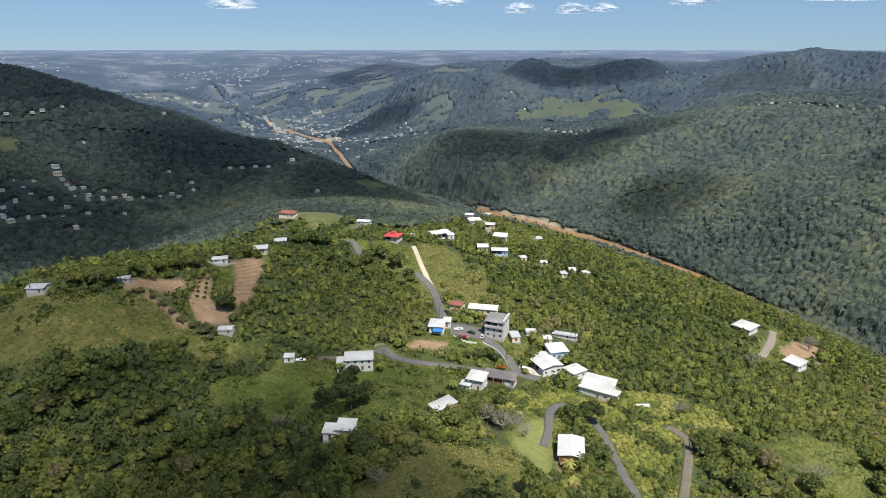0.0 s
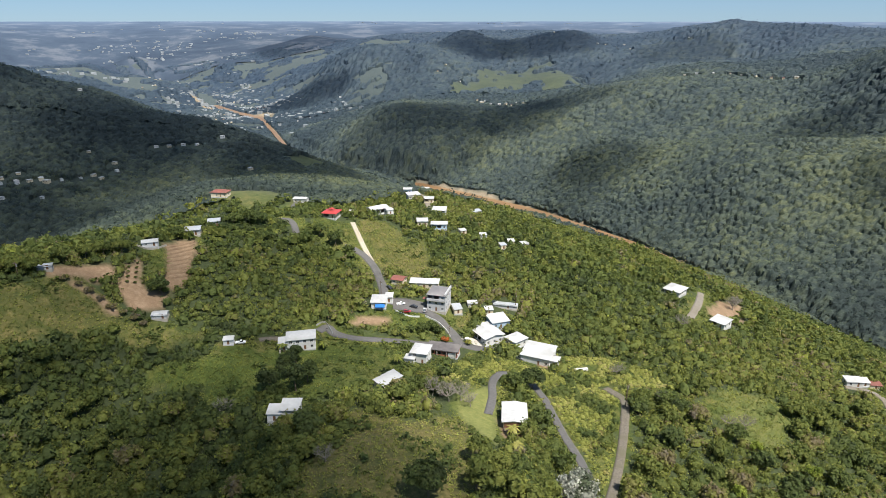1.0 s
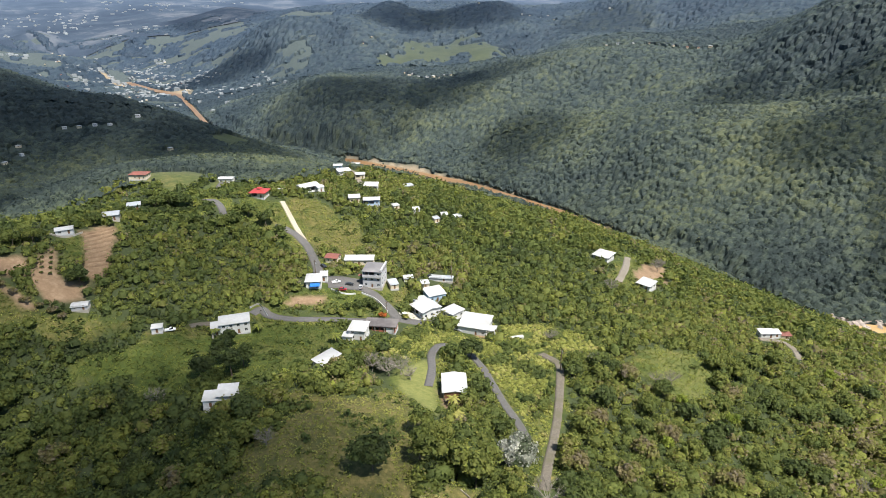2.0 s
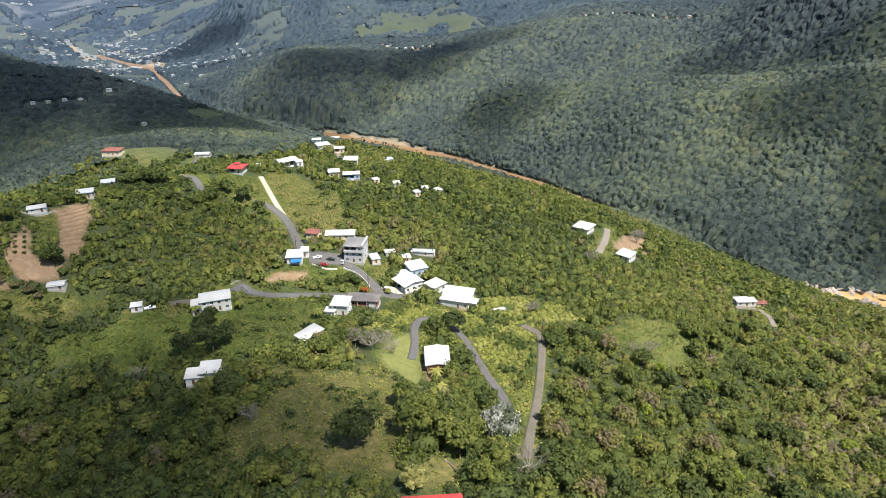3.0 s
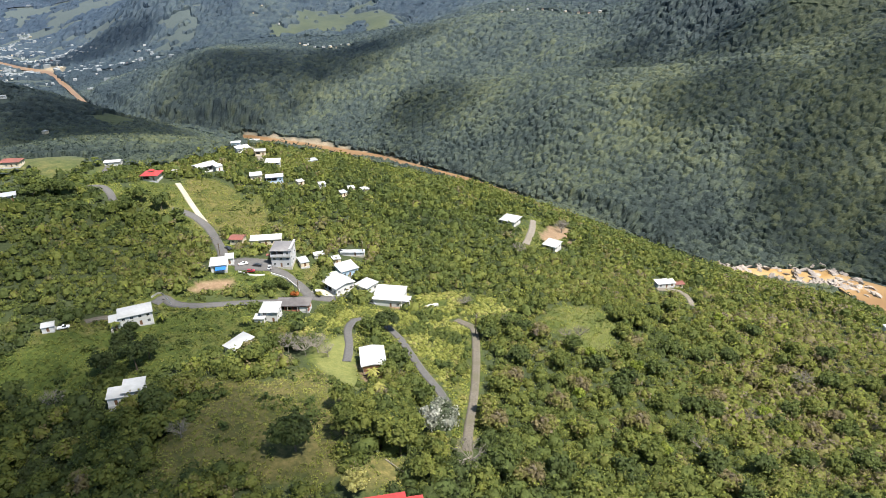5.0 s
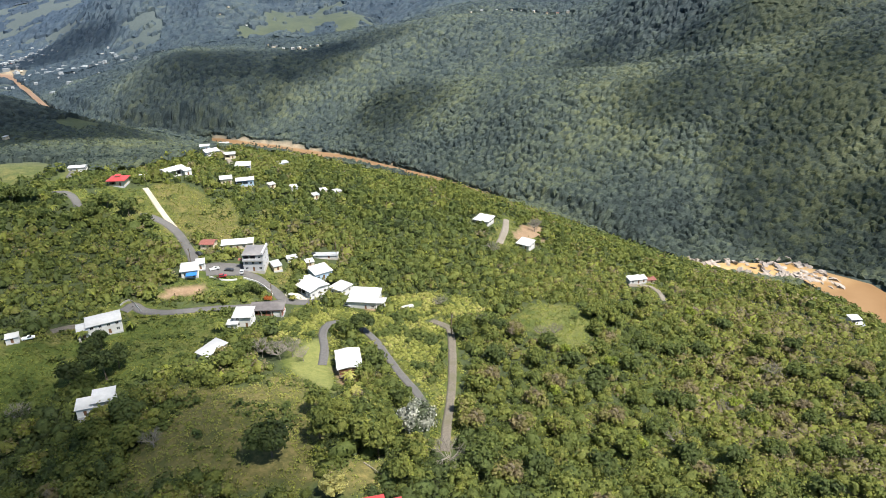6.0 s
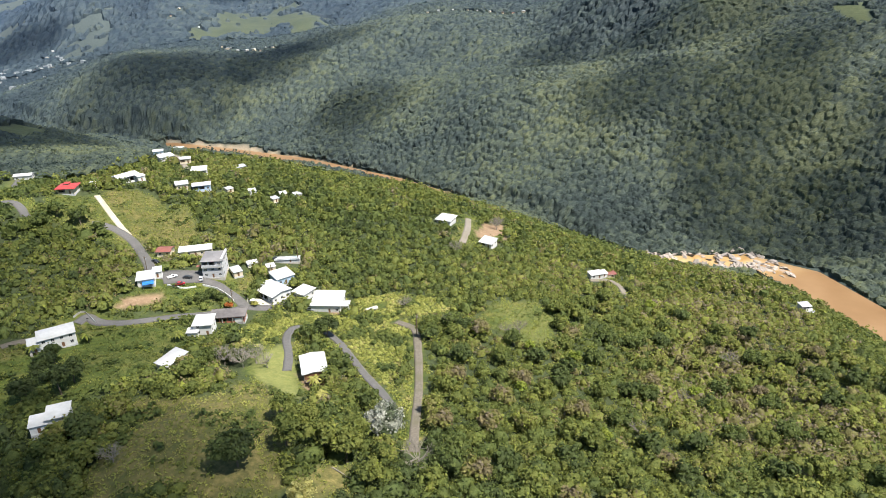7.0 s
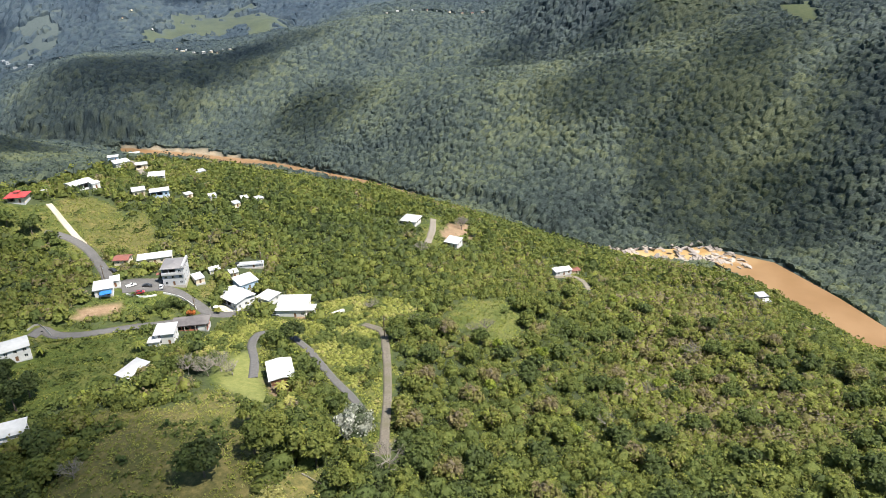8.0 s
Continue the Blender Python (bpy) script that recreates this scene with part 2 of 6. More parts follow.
def spur_at(x, y):
    """Spurs and ravines that run down the slopes across the river: 1 on a spur's back, 0 in a ravine."""
    bent = y * 0.82 + x * 0.57 + 60 * fractal(x / 260, y / 260, 17, 2)
    return 1 - np.abs(2 * value_noise(bent / 175, (x * 0.82 - y * 0.57) / 620, 15) - 1)


def relief(x, y):
    """Knolls, gullies and spurs on top of the broad lie of the land."""
    d = np.hypot(x, y)
    rough = np.clip((d - 450) / 500, 0, 1) * np.clip((4300 - d) / 1500, 0, 1)
    ridged = 1 - np.abs(2 * value_noise(x / 190 + 0.3 * y / 190, y / 260, 5) - 1)
    far = np.clip((d - 1500) / 800, 0, 1)
    z = rough * (1 - 0.35 * far) * (fractal(x / 230, y / 230, 11) * 22 + (ridged - 0.5) * 14) + (1 - rough) * fractal(x / 45, y / 45, 3, 3) * 2.2 * np.clip((4300 - d) / 1500, 0, 1)
    return z + (spur_at(x, y) - 0.5) * 62 * np.clip((line_distance(x, y, RIVER_XY) - 60) / 160, 0, 1) * np.clip((x - 90) / 200, 0, 1) * np.clip((d - 520) / 200, 0, 1) * np.clip((1330 - d) / 300, 0, 1)


def height(x, y):
    """The ground's height at plan places x, y (arrays)."""
    x, y = np.atleast_1d(np.asarray(x, float)), np.atleast_1d(np.asarray(y, float))
    z = np.empty(x.shape)
    for i in range(0, len(x), 40000):
        s = slice(i, i + 40000)
        n = len(ANCHORS)
        z[s] = spread(x[s], y[s], ANCHORS[:, 0], ANCHORS[:, 1]) @ WEIGHTS[:n] + WEIGHTS[n] + WEIGHTS[n + 1] * x[s] / 1000 + WEIGHTS[n + 2] * y[s] / 1000
    d = np.hypot(x, y)
    z = z + relief(x, y)
    bed = line_distance(x, y, RIVER_XY)
    near = np.clip((2600 - d) / 400, 0, 1) * np.clip((85 - bed) / 55, 0, 1)
    half = water_half(y)
    floor = np.where(bed < half, -2.5, -2.5 + (bed - half) * 0.75)
    return np.where(d < 2600, z * (1 - near) + np.minimum(np.maximum(z, -2.5), floor + 60 * (1 - near)) * near, z)


def mesh_of(name, verts, faces, material, smooth=False, layers=()):
    """One mesh from arrays: verts n x 3, faces m x k; layers: (name, values for each vertex)."""
    me = bpy.data.meshes.new(name)
    verts, faces = np.asarray(verts, np.float32), np.asarray(faces, np.int32)
    k = faces.shape[1]
    me.vertices.add(len(verts))
    me.vertices.foreach_set("co", verts.ravel())
    me.loops.add(faces.size)
    me.loops.foreach_set("vertex_index", faces.ravel())
    me.polygons.add(len(faces))
    me.polygons.foreach_set("loop_start", np.arange(0, faces.size, k, dtype=np.int32))
    me.polygons.foreach_set("use_smooth", np.full(len(faces), smooth))
    me.update(calc_edges=True)
    for layer, values in layers:
        me.attributes.new(layer, "FLOAT", "POINT").data.foreach_set("value", np.asarray(values, np.float32))
    me.materials.append(material)
    return me


def in_ring(x, y, ring_points):
    """Whether plan places lie within a closed outline."""
    inside = np.zeros(x.shape, bool)
    pts = list(ring_points)
    for (ax, ay), (bx, by) in zip(pts, pts[1:] + pts[:1]):
        inside ^= ((ay > y) != (by > y)) & (x < (bx - ax) * (y - ay) / (by - ay + 1e-9) + ax)
    return inside


def soft_ring(x, y, ring_points, blur):
    """1 inside an outline, 0 outside, fading over blur metres."""
    pts = np.array(list(ring_points) + [ring_points[0]], float)
    d = line_distance(x, y, pts)
    return np.clip(0.5 + np.where(in_ring(x, y, ring_points), d, -d) / blur, 0, 1)


MEADOWS = [
    ([(-15, 170), (-10, 187), (5, 186), (21, 190), (30, 180), (29, 163), (22, 148), (26, 132), (20, 121), (8, 122), (-6, 131), (-22, 142), (-28, 150), (-21, 163)], 0.95),
    ([(27, 208), (40, 218), (43, 210), (36, 172), (32, 178), (25, 190)], 0),
    ([(29, 240), (47, 253), (66, 241), (92, 222), (101, 211), (87, 191), (78, 185), (65, 164), (64, 180), (62, 208), (58, 213), (51, 224), (38, 221), (21, 216)], 0.45),
    ([(139, 213), (157, 210), (160, 193), (148, 177), (129, 175), (126, 187)], 0.3),
    ([(-88, 240), (-77, 251), (-47, 256), (-22, 254), (5, 253), (10, 234), (-5, 213), (-18, 203), (-26, 198), (-36, 207), (-45, 210), (-54, 206), (-67, 212), (-73, 222), (-84, 220), (-101, 224)], 0.0),
    ([(-18, 382), (-3, 388), (17, 377), (29, 350), (31, 328), (16, 321), (2, 333), (-8, 351)], 0.85),
    ([(-48, 357), (-32, 380), (-21, 378), (-18, 359), (-28, 349), (-45, 349)], 0.4),
    ([(33, 284), (52, 294), (40, 275), (34, 274)], 1.0),
    ([(-197, 257), (-172, 259), (-151, 266), (-138, 274), (-126, 271), (-117, 264), (-101, 262), (-83, 264), (-84, 258), (-114, 248), (-138, 232), (-151, 223), (-180, 222), (-205, 232)], 0.75),
    ([(-121, 306), (-113, 313), (-107, 294), (-112, 284)], 0.2),
    ([(-99, 326), (-92, 332), (-89, 315), (-94, 310)], 0.2),
    ([(78, 255), (100, 247), (119, 227), (122, 212), (104, 213), (97, 222), (85, 231)], 0.35),
    ([(-135, 520), (-112, 560), (-80, 545), (-98, 495)], 0.5),
    ([(162, 311), (179, 322), (165, 302), (155, 297)], 0.6),
    ([(2, 520), (28, 548), (52, 540), (22, 506)], 0.2),
    ([(-555, 784), (-539, 786), (-520, 748), (-530, 742)], 0.2),
    ([(186, 1792), (277, 1872), (393, 1956), (510, 1940), (590, 1921), (572, 1801), (462, 1683), (360, 1480), (290, 1440), (240, 1600)], 0.3),
    ([(188, 1821), (320, 1659), (259, 1643), (151, 1755)], 0.4),
    ([(-20, 272), (-14, 279), (4, 283), (6, 274), (-10, 266)], 0.1),
    ([(6, 283), (24, 282), (30, 272), (10, 265)], 0.1),
    ([(29, 132), (40, 133), (38, 118), (27, 112)], 1.0),
    ([(-78, 249), (-65, 255), (-46, 260), (-44, 257), (-57, 248), (-71, 243)], 0.75),
    ([(446, 1024), (478, 1015), (463, 986), (433, 996)], 0.3),
    ([(508, 920), (530, 912), (514, 885)], 0.3),
    ([(-137, 902), (-94, 965), (-78, 916), (-102, 840)], 0.2),
    ([(866, 545), (892, 528), (815, 450), (798, 455), (812, 492)], 0.4),
    ([(-135, 500), (-128, 590), (-105, 590), (-88, 515), (-98, 480)], 0.6),
]
BARE_SOIL = [
    [(-112, 315), (-99, 326), (-95, 291), (-100, 283), (-105, 287)],
    [(-125, 293), (-119, 297), (-112, 280), (-101, 281), (-104, 270), (-115, 267), (-123, 276)],
    [(-151, 278), (-130, 287), (-124, 281), (-148, 269)],
    [(-17, 273), (-12, 277), (2, 280), (0, 273), (-13, 269)],
    [(175, 291), (192, 309), (211, 312), (190, 282), (172, 280)],
    [(40, 191), (49, 189), (48, 179), (39, 179)],
    [(70, 250), (75, 243), (71, 240), (67, 244)],
    [(-139, 272), (-128, 269), (-118, 263), (-120, 260), (-131, 265), (-141, 269)],
]
ROADS = [  # plan line, width, paving
    ([(35, 262), (33, 270), (29, 278), (26, 283), (20, 288), (14, 291), (5, 293), (0, 300), (-1, 310), (-3, 323), (-6, 337), (-12, 348), (-19, 353), (-23, 354)], 5, "asphalt"),
    ([(35, 262), (23, 259), (14, 258), (0, 258), (-13, 259), (-23, 263), (-26, 266), (-28, 269), (-30, 267), (-32, 265)], 4.5, "asphalt"),
    ([(37, 195), (41, 208), (44, 223), (49, 232), (53, 232)], 3.5, "asphalt"),
    ([(61, 223), (62, 216), (63, 208), (63, 199), (63, 181), (64, 166), (64, 158)], 3.1, "asphalt"),
    ([(91, 217), (94, 209), (94, 203), (87, 186), (79, 169), (71, 154), (65, 143), (59, 131)], 3.2, "track"),
    ([(-19, 379), (-16, 369), (-12, 357), (-7, 343)], 3, "concrete"),
    ([(183, 313), (172, 295), (160, 280)], 4, "worn"),
    ([(4, 293), (22, 292)], 13, "asphalt"),
    ([(-66, 378), (-59, 375), (-54, 367), (-51, 356)], 4, "asphalt"),
    ([(24, 523), (30, 510), (35, 493), (37, 456)], 3.5, "worn"),
    ([(35, 262), (45, 259), (54, 263)], 5, "asphalt"),
    ([(-57, 254), (-52, 256), (-45, 257)], 3, "track"),
    ([(-73, 479), (-71, 499), (-70, 517)], 3.5, "asphalt"),
    ([(221, 211), (226, 220), (225, 228), (214, 231)], 3, "worn"),
]
SANDBARS = [[(60, 1040), (52, 1005), (118, 935), (206, 836), (262, 772), (275, 785), (226, 862), (144, 966)], [(-330, 1790), (-300, 1880), (-350, 1925), (-390, 1890)], [(-470, 1960), (-520, 2060), (-590, 2200), (-620, 2180), (-560, 2060), (-510, 1960)]]
# house places, for the yards round them: x, y, radius
YARDS = [(46, 190, 8.5), (71, 251, 10), (63, 263, 7), (50, 267, 9), (57, 281, 8), (28, 294, 11), (18, 314, 6), (27, 313, 6), (8, 317, 5), (-3, 290, 9), (-38, 251, 9), (15, 242, 7), (26, 251, 9), (0, 212, 7), (-36, 194, 7), (-69, 250, 6), (-102, 266, 6), (-118, 311, 7), (-103, 332, 6), (-96, 351, 6),
         (-181, 259, 7), (-152, 275, 4), (-130, 505, 12), (-32, 384, 9), (-3, 403, 10), (-67, 510, 7), (41, 425, 7), (26, 387, 6), (37, 386, 7), (26, 496, 8)]
YARDS += [(38, 481, 6), (163, 305, 8), (175, 276, 8), (220, 234, 6), (294, 158, 7), (91, 238, 6), (37, 290, 6), (46, 296, 5), (54, 291, 5), (64, 296, 8), (25, 104, 12), (82, 370, 4), (90, 367, 4), (75, 363, 4), (65, 378, 4), (52, 382, 4), (70, 441, 5), (-20, 392, 4), (40, 258, 6), (22, 117, 6), (10, 137, 8), (54, 141, 6), (33, 124, 5), (60, 219, 5), (22, 204, 9), (30, 203, 7), (57, 124, 5)]
# small houses on the hills: x, y
HILL_VILLAGE = [(-478, 759), (-470, 748), (-461, 740), (-452, 733), (-443, 727), (-436, 738), (-476, 711), (-475, 689), (-461, 679), (-442, 683), (-430, 708), (-461, 652), (-462, 633), (-419, 673), (-449, 612), (-438, 606), (-430, 622), (-422, 634), (-410, 648), (-414, 744), (-422, 722), (-415, 707), (-404, 719), (-395, 728), (-387, 737), (-378, 730), (-366, 739), (-349, 748), (-340, 761), (-328, 753), (-319, 777), (-330, 801), (-367, 821), (-394, 668), (-363, 685), (-385, 626), (-476, 825), (-485, 669), (-490, 697)]
HILL_ROADSIDE = [(-298, 862), (-284, 870), (-268, 880), (-252, 887), (-225, 922), (-572, 827), (-540, 853), (-526, 875), (-548, 843), (-439, 993), (-165, 798), (-575, 1000), (-556, 1008), (-540, 1013)]
CREST_ROAD = [(527, 1245), (611, 1228), (629, 1214), (645, 1180), (658, 1143), (668, 1122), (685, 1103), (700, 1079), (712, 1062), (721, 1040), (209, 1330), (222, 1310), (213, 1295), (228, 1270), (244, 1262), (258, 1268), (281, 1271), (293, 1262), (266, 1252), (-196, 1743), (-178, 1727), (-160, 1735), (-147, 1722), (-131, 1712), (-111, 1706), (730, 2098), (760, 2108), (786, 2075), (825, 2108), (808, 2012), (992, 1995), (614, 2221), (207, 1935), (178, 1893), (239, 1850), (480, 1290)]


def cover(x, y):
    """How much of grass, dry grass, soil and sand lies at plan places."""
    xx = x + 13 * fractal(x / 13, y / 13, 21, 4)
    yy = y + 13 * fractal(x / 13, y / 13, 31, 4)
    upper = np.hypot(x, y) > 1000  # the far pastures have wider bays
    xx = np.where(upper, x + 130 * fractal(x / 90, y / 90, 21, 4), xx)
    yy = np.where(upper, y + 130 * fractal(x / 90, y / 90, 31, 4), yy)
    grass, dry, soil, sand = (np.zeros(x.shape) for _ in range(4))
    for outline, dryness in MEADOWS:
        s = soft_ring(xx, yy, outline, 5.0)
        grass, dry = np.maximum(grass, s), np.maximum(dry, s * dryness)
    copse = value_noise(x / 48, y / 48, 23) + 0.6 * value_noise(x / 17, y / 17, 24)
    grass = np.where(upper, grass * np.clip((copse - 0.62) * 6, 0, 1), grass)  # copses and hedges stand in the far pastures
    for outline in BARE_SOIL:
        soil = np.maximum(soil, soft_ring(x + (xx - x) * 0.25, y + (yy - y) * 0.25, outline, 1.5))
    for outline in SANDBARS:
        sand = np.maximum(sand, soft_ring(x + 13 * fractal(x / 13, y / 13, 21, 4), y + 13 * fractal(x / 13, y / 13, 31, 4), outline, 6.0))
    for line, width, paving in ROADS:
        verge = np.clip((width * 0.5 + 3.6 - line_distance(xx, yy, np.array(line, float))) / 1.5, 0, 1)
        grass, dry = np.maximum(grass, verge), np.maximum(dry, verge * 0.3)
    return grass, dry, soil, sand


# ---- the ground: one sheet out to the horizon, finer where the houses stand ----
BEARINGS = np.radians(np.concatenate([np.arange(-48, 80, 0.4), np.arange(80, 312, 4.0)]))
RADII = np.concatenate([np.linspace(0.0, 80, 12), 80 * (4950 / 80) ** np.linspace(0, 1, 320)[1:]])


def ground():
    b, r = np.meshgrid(BEARINGS, RADII)
    x, y = (r * np.sin(b)).ravel(), (r * np.cos(b)).ravel()
    z = height(x, y)
    rows, cols = b.shape
    i = np.arange(rows * cols).reshape(rows, cols)
    nxt = np.roll(i, -1, axis=1)
    faces = np.stack([i[:-1], i[1:], nxt[1:], nxt[:-1]], -1).reshape(-1, 4)[:, ::-1]
    grass, dry, soil, sand = cover(x, y)
    lawn = np.maximum(soft_ring(x, y, MEADOWS[1][0], 3.0), 0.25 * soft_ring(x, y, MEADOWS[3][0], 6.0))
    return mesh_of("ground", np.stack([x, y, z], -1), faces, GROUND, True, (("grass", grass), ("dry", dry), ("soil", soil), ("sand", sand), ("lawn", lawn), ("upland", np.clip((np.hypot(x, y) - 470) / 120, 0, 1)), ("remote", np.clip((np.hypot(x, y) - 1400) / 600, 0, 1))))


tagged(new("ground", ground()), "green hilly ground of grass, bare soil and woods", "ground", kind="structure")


def river():
    """The brown water: a ribbon at its level, down the valley."""
    line = [Vector((*p, 0)) for p in RIVER_XY[:18]]
    verts, faces = [], []
    half = water_half(RIVER_XY[:18, 1])
    for i, p in enumerate(line):
        d = (line[min(i + 1, len(line) - 1)] - line[max(i - 1, 0)]).normalized()
        side = Vector((-d.y, d.x, 0))
        for s in (-half[i], half[i]):
            verts.append((p + side * s)[:])
    faces = [(2 * i, 2 * i + 1, 2 * i + 3, 2 * i + 2) for i in range(len(line) - 1)]
    n = Nodes("muddy_water", 0.35)
    c = n.ramp(n.noise(0.02, 4, "World"), [(0.3, (0.172, 0.098, 0.044)), (0.7, (0.232, 0.142, 0.072))])
    c = n.mix(n.attribute("shallow"), c, n.ramp(n.noise(0.09, 5, "World"), [(0.35, (0.30, 0.175, 0.055)), (0.65, (0.42, 0.30, 0.15))]))
    n.bump(n.noise(0.25, 3, "World"), 0.1, 0.2)
    shallow = np.repeat(np.interp(RIVER_XY[:18, 1], [300, 345, 400, 560], [0, 1, 1, 0]), 2)
    return mesh_of("river_water", verts, faces, n.colour(c), False, (("shallow", shallow),))


tagged(new("water", river()), "muddy orange-brown river water in the valley", "water", kind="structure")

# ---- woods ----
def crowns(x, y, z, radius, tall, tint, clumps, size, rng, loose=0.38, upward=0.3):
    """Leaf clumps of many crowns: bent quads over each crown's dome. Arrays of the plants; returns verts, faces and the tints."""
    n = len(x)
    up = rng.uniform(-0.25, 1.0, (n, clumps))
    turn = rng.uniform(0, 2 * np.pi, (n, clumps))
    flat = np.sqrt(1 - up * up)
    d = np.stack([flat * np.cos(turn), flat * np.sin(turn), up], -1)
    lobes = (0.55 + 0.55 * value_noise(turn * 1.3 + x[:, None], up * 2.2 + y[:, None], 9)) * rng.uniform(0.75, 1.12, (n, clumps))
    c = np.stack([x, y, z], -1)[:, None] + d * (radius[:, None] * lobes)[..., None] * np.array([1, 1, 1.0])
    c[..., 2] += d[..., 2] * ((tall - radius)[:, None] * 0.5)
    nrm = d + rng.normal(0, loose, d.shape)
    nrm[..., 2] += upward
    nrm /= np.linalg.norm(nrm, axis=-1, keepdims=True)
    a = np.cross(nrm, rng.normal(0, 1, d.shape))
    a /= np.linalg.norm(a, axis=-1, keepdims=True)
    b = np.cross(nrm, a)
    s = (radius[:, None] * size * rng.uniform(0.6, 1.25, (n, clumps)))[..., None]
    bend = nrm * s * 0.35
    v = np.stack([c + a * s - bend, c + b * s * 0.8 + bend * 0.4, c - a * s - bend, c - b * s * 0.8 + bend * 0.4], 2)
    v = v.reshape(-1, 3)
    f = np.arange(len(v)).reshape(-1, 4)
    hue = np.clip(tint[:, None] + rng.normal(0, 0.06, (n, clumps)), 0, 1)
    return v, f, np.repeat(hue.ravel(), 4)


def domes(x, y, z, radius, tall, tint, seg, rings):
    """The leafy bodies under the clumps: lobed domes, open below."""
    n = len(x)
    up = np.linspace(-0.35, 0.90 if rings > 2 else 0.82, rings)[None, :, None]
    turn = (np.arange(seg) * 2 * np.pi / seg)[None, None, :] + (x * 1.7 + y)[:, None, None]
    flat = np.sqrt(1 - up * up)
    lobes = 0.44 + 0.56 * value_noise(turn * 1.3 + x[:, None, None] * 3, up * 2.2 + y[:, None, None] * 3 + 0 * turn, 19)
    r = radius[:, None, None] * lobes
    oval = 0.72 + 0.56 * lattice(x * 7, y * 7, 3)[:, None, None]
    v = np.stack([x[:, None, None] + np.cos(turn) * flat * r * oval, y[:, None, None] + np.sin(turn) * flat * r * (2 - oval), z[:, None, None] + up * (r + (tall - radius)[:, None, None] * 0.5)], -1)
    i = np.arange(seg * rings).reshape(rings, seg)
    nxt = np.roll(i, -1, 1)
    f = np.stack([i[:-1], nxt[:-1], nxt[1:], i[1:]], -1).reshape(-1, 4)
    t = i[-1]
    cap = [(t[k], t[k + 1], t[-k - 2], t[-k - 1]) for k in range(seg // 2 - 1)]
    f = np.concatenate([f, np.array(cap)])
    faces = (np.arange(n)[:, None, None] * seg * rings + f[None]).reshape(-1, 4)
    return v.reshape(-1, 3), faces, np.repeat(tint, seg * rings)


def joined(*groups):
    """Several (verts, faces, tints) as one."""
    v, f, t, base = [], [], [], 0
    for a, b, c in groups:
        v.append(a), f.append(b + base), t.append(c)
        base += len(a)
    return np.concatenate(v), np.concatenate(f), np.concatenate(t)


def scatter(inner, outer, step, rng, west=-44.0, east=78.0):
    """Jittered plan places between two distances from the village's lookout point."""
    g = np.arange(-outer, outer, step)
    x, y = np.meshgrid(g, g)
    x, y = x.ravel() + rng.uniform(-0.48, 0.48, x.size) * step, y.ravel() + rng.uniform(-0.48, 0.48, x.size) * step
    d, bearing = np.hypot(x, y), np.degrees(np.arctan2(x, y))
    keep = (d >= inner) & (d < outer) & (bearing > west) & (bearing < east)
    return x[keep], y[keep]


def wooded(x, y, margin=0.35):
    """Where trees grow: off the meadows, soil, roads, yards and water."""
    grass, dry, soil, sand = cover(x, y)
    keep = (np.maximum(np.maximum(grass, soil), sand) < margin) & (line_distance(x, y, RIVER_XY) > water_half(y) + 3)
    for road, width, paving in ROADS:
        keep &= line_distance(x, y, np.array(road, float)) > width * 0.5 + 2.2
    for px, py, pr in YARDS:
        keep &= np.hypot(x - px, y - py) > pr
    for px, py in HILL_VILLAGE + HILL_ROADSIDE + CREST_ROAD:
        keep &= np.hypot(x - px, (y - py + 4) * 0.7) > 8.5
    return keep


def crown_field(x, y, cell, seed):
    """Crowns that crowd one another: the height of the topmost one at each place, 0 to 1, and that crown's own chance number."""
    ix, iy = np.floor(x / cell), np.floor(y / cell)
    best, own = np.zeros(x.shape), np.zeros(x.shape)
    for dx in (-1, 0, 1):
        for dy in (-1, 0, 1):
            jx, jy = ix + dx, iy + dy
            cx, cy = (jx + lattice(jx, jy, seed)) * cell, (jy + lattice(jx, jy, seed + 1)) * cell
            r = cell * (0.46 + 0.42 * lattice(jx, jy, seed + 2) ** 2)
            top = 0.45 + 0.55 * lattice(jx, jy, seed + 3)
            h = top * np.sqrt(np.clip(1 - ((x - cx) ** 2 + (y - cy) ** 2) / r ** 2, 0, 1))
            own = np.where(h > best, lattice(jx, jy, seed + 4), own)
            best = np.maximum(best, h)
    return best, own


def settled(x, y):
    """The river town's valley and the plain beyond, where woods stand in patches only."""
    patch = 0.6 * value_noise(x / 120, y / 75, 94) + 0.4 * value_noise(x / 34, y / 24, 96)
    return (y > 1450) & (x < -40 + 0.16 * (y - 1450)) & (patch < np.clip((y - 1450) / 350, 0, 0.46))


def hill_tint(x, y):
    """The hue of the woods across the river: drier and paler along the spurs' backs, deep green in the ravines; sunlit
    backs and shaded ravines are painted in with it.
    """
    return 0.42 + np.where(x > 150, 0.62 * (spur_at(x, y) - 0.5), 0) + 0.75 * fractal(x / 150, y / 150, 51, 4)


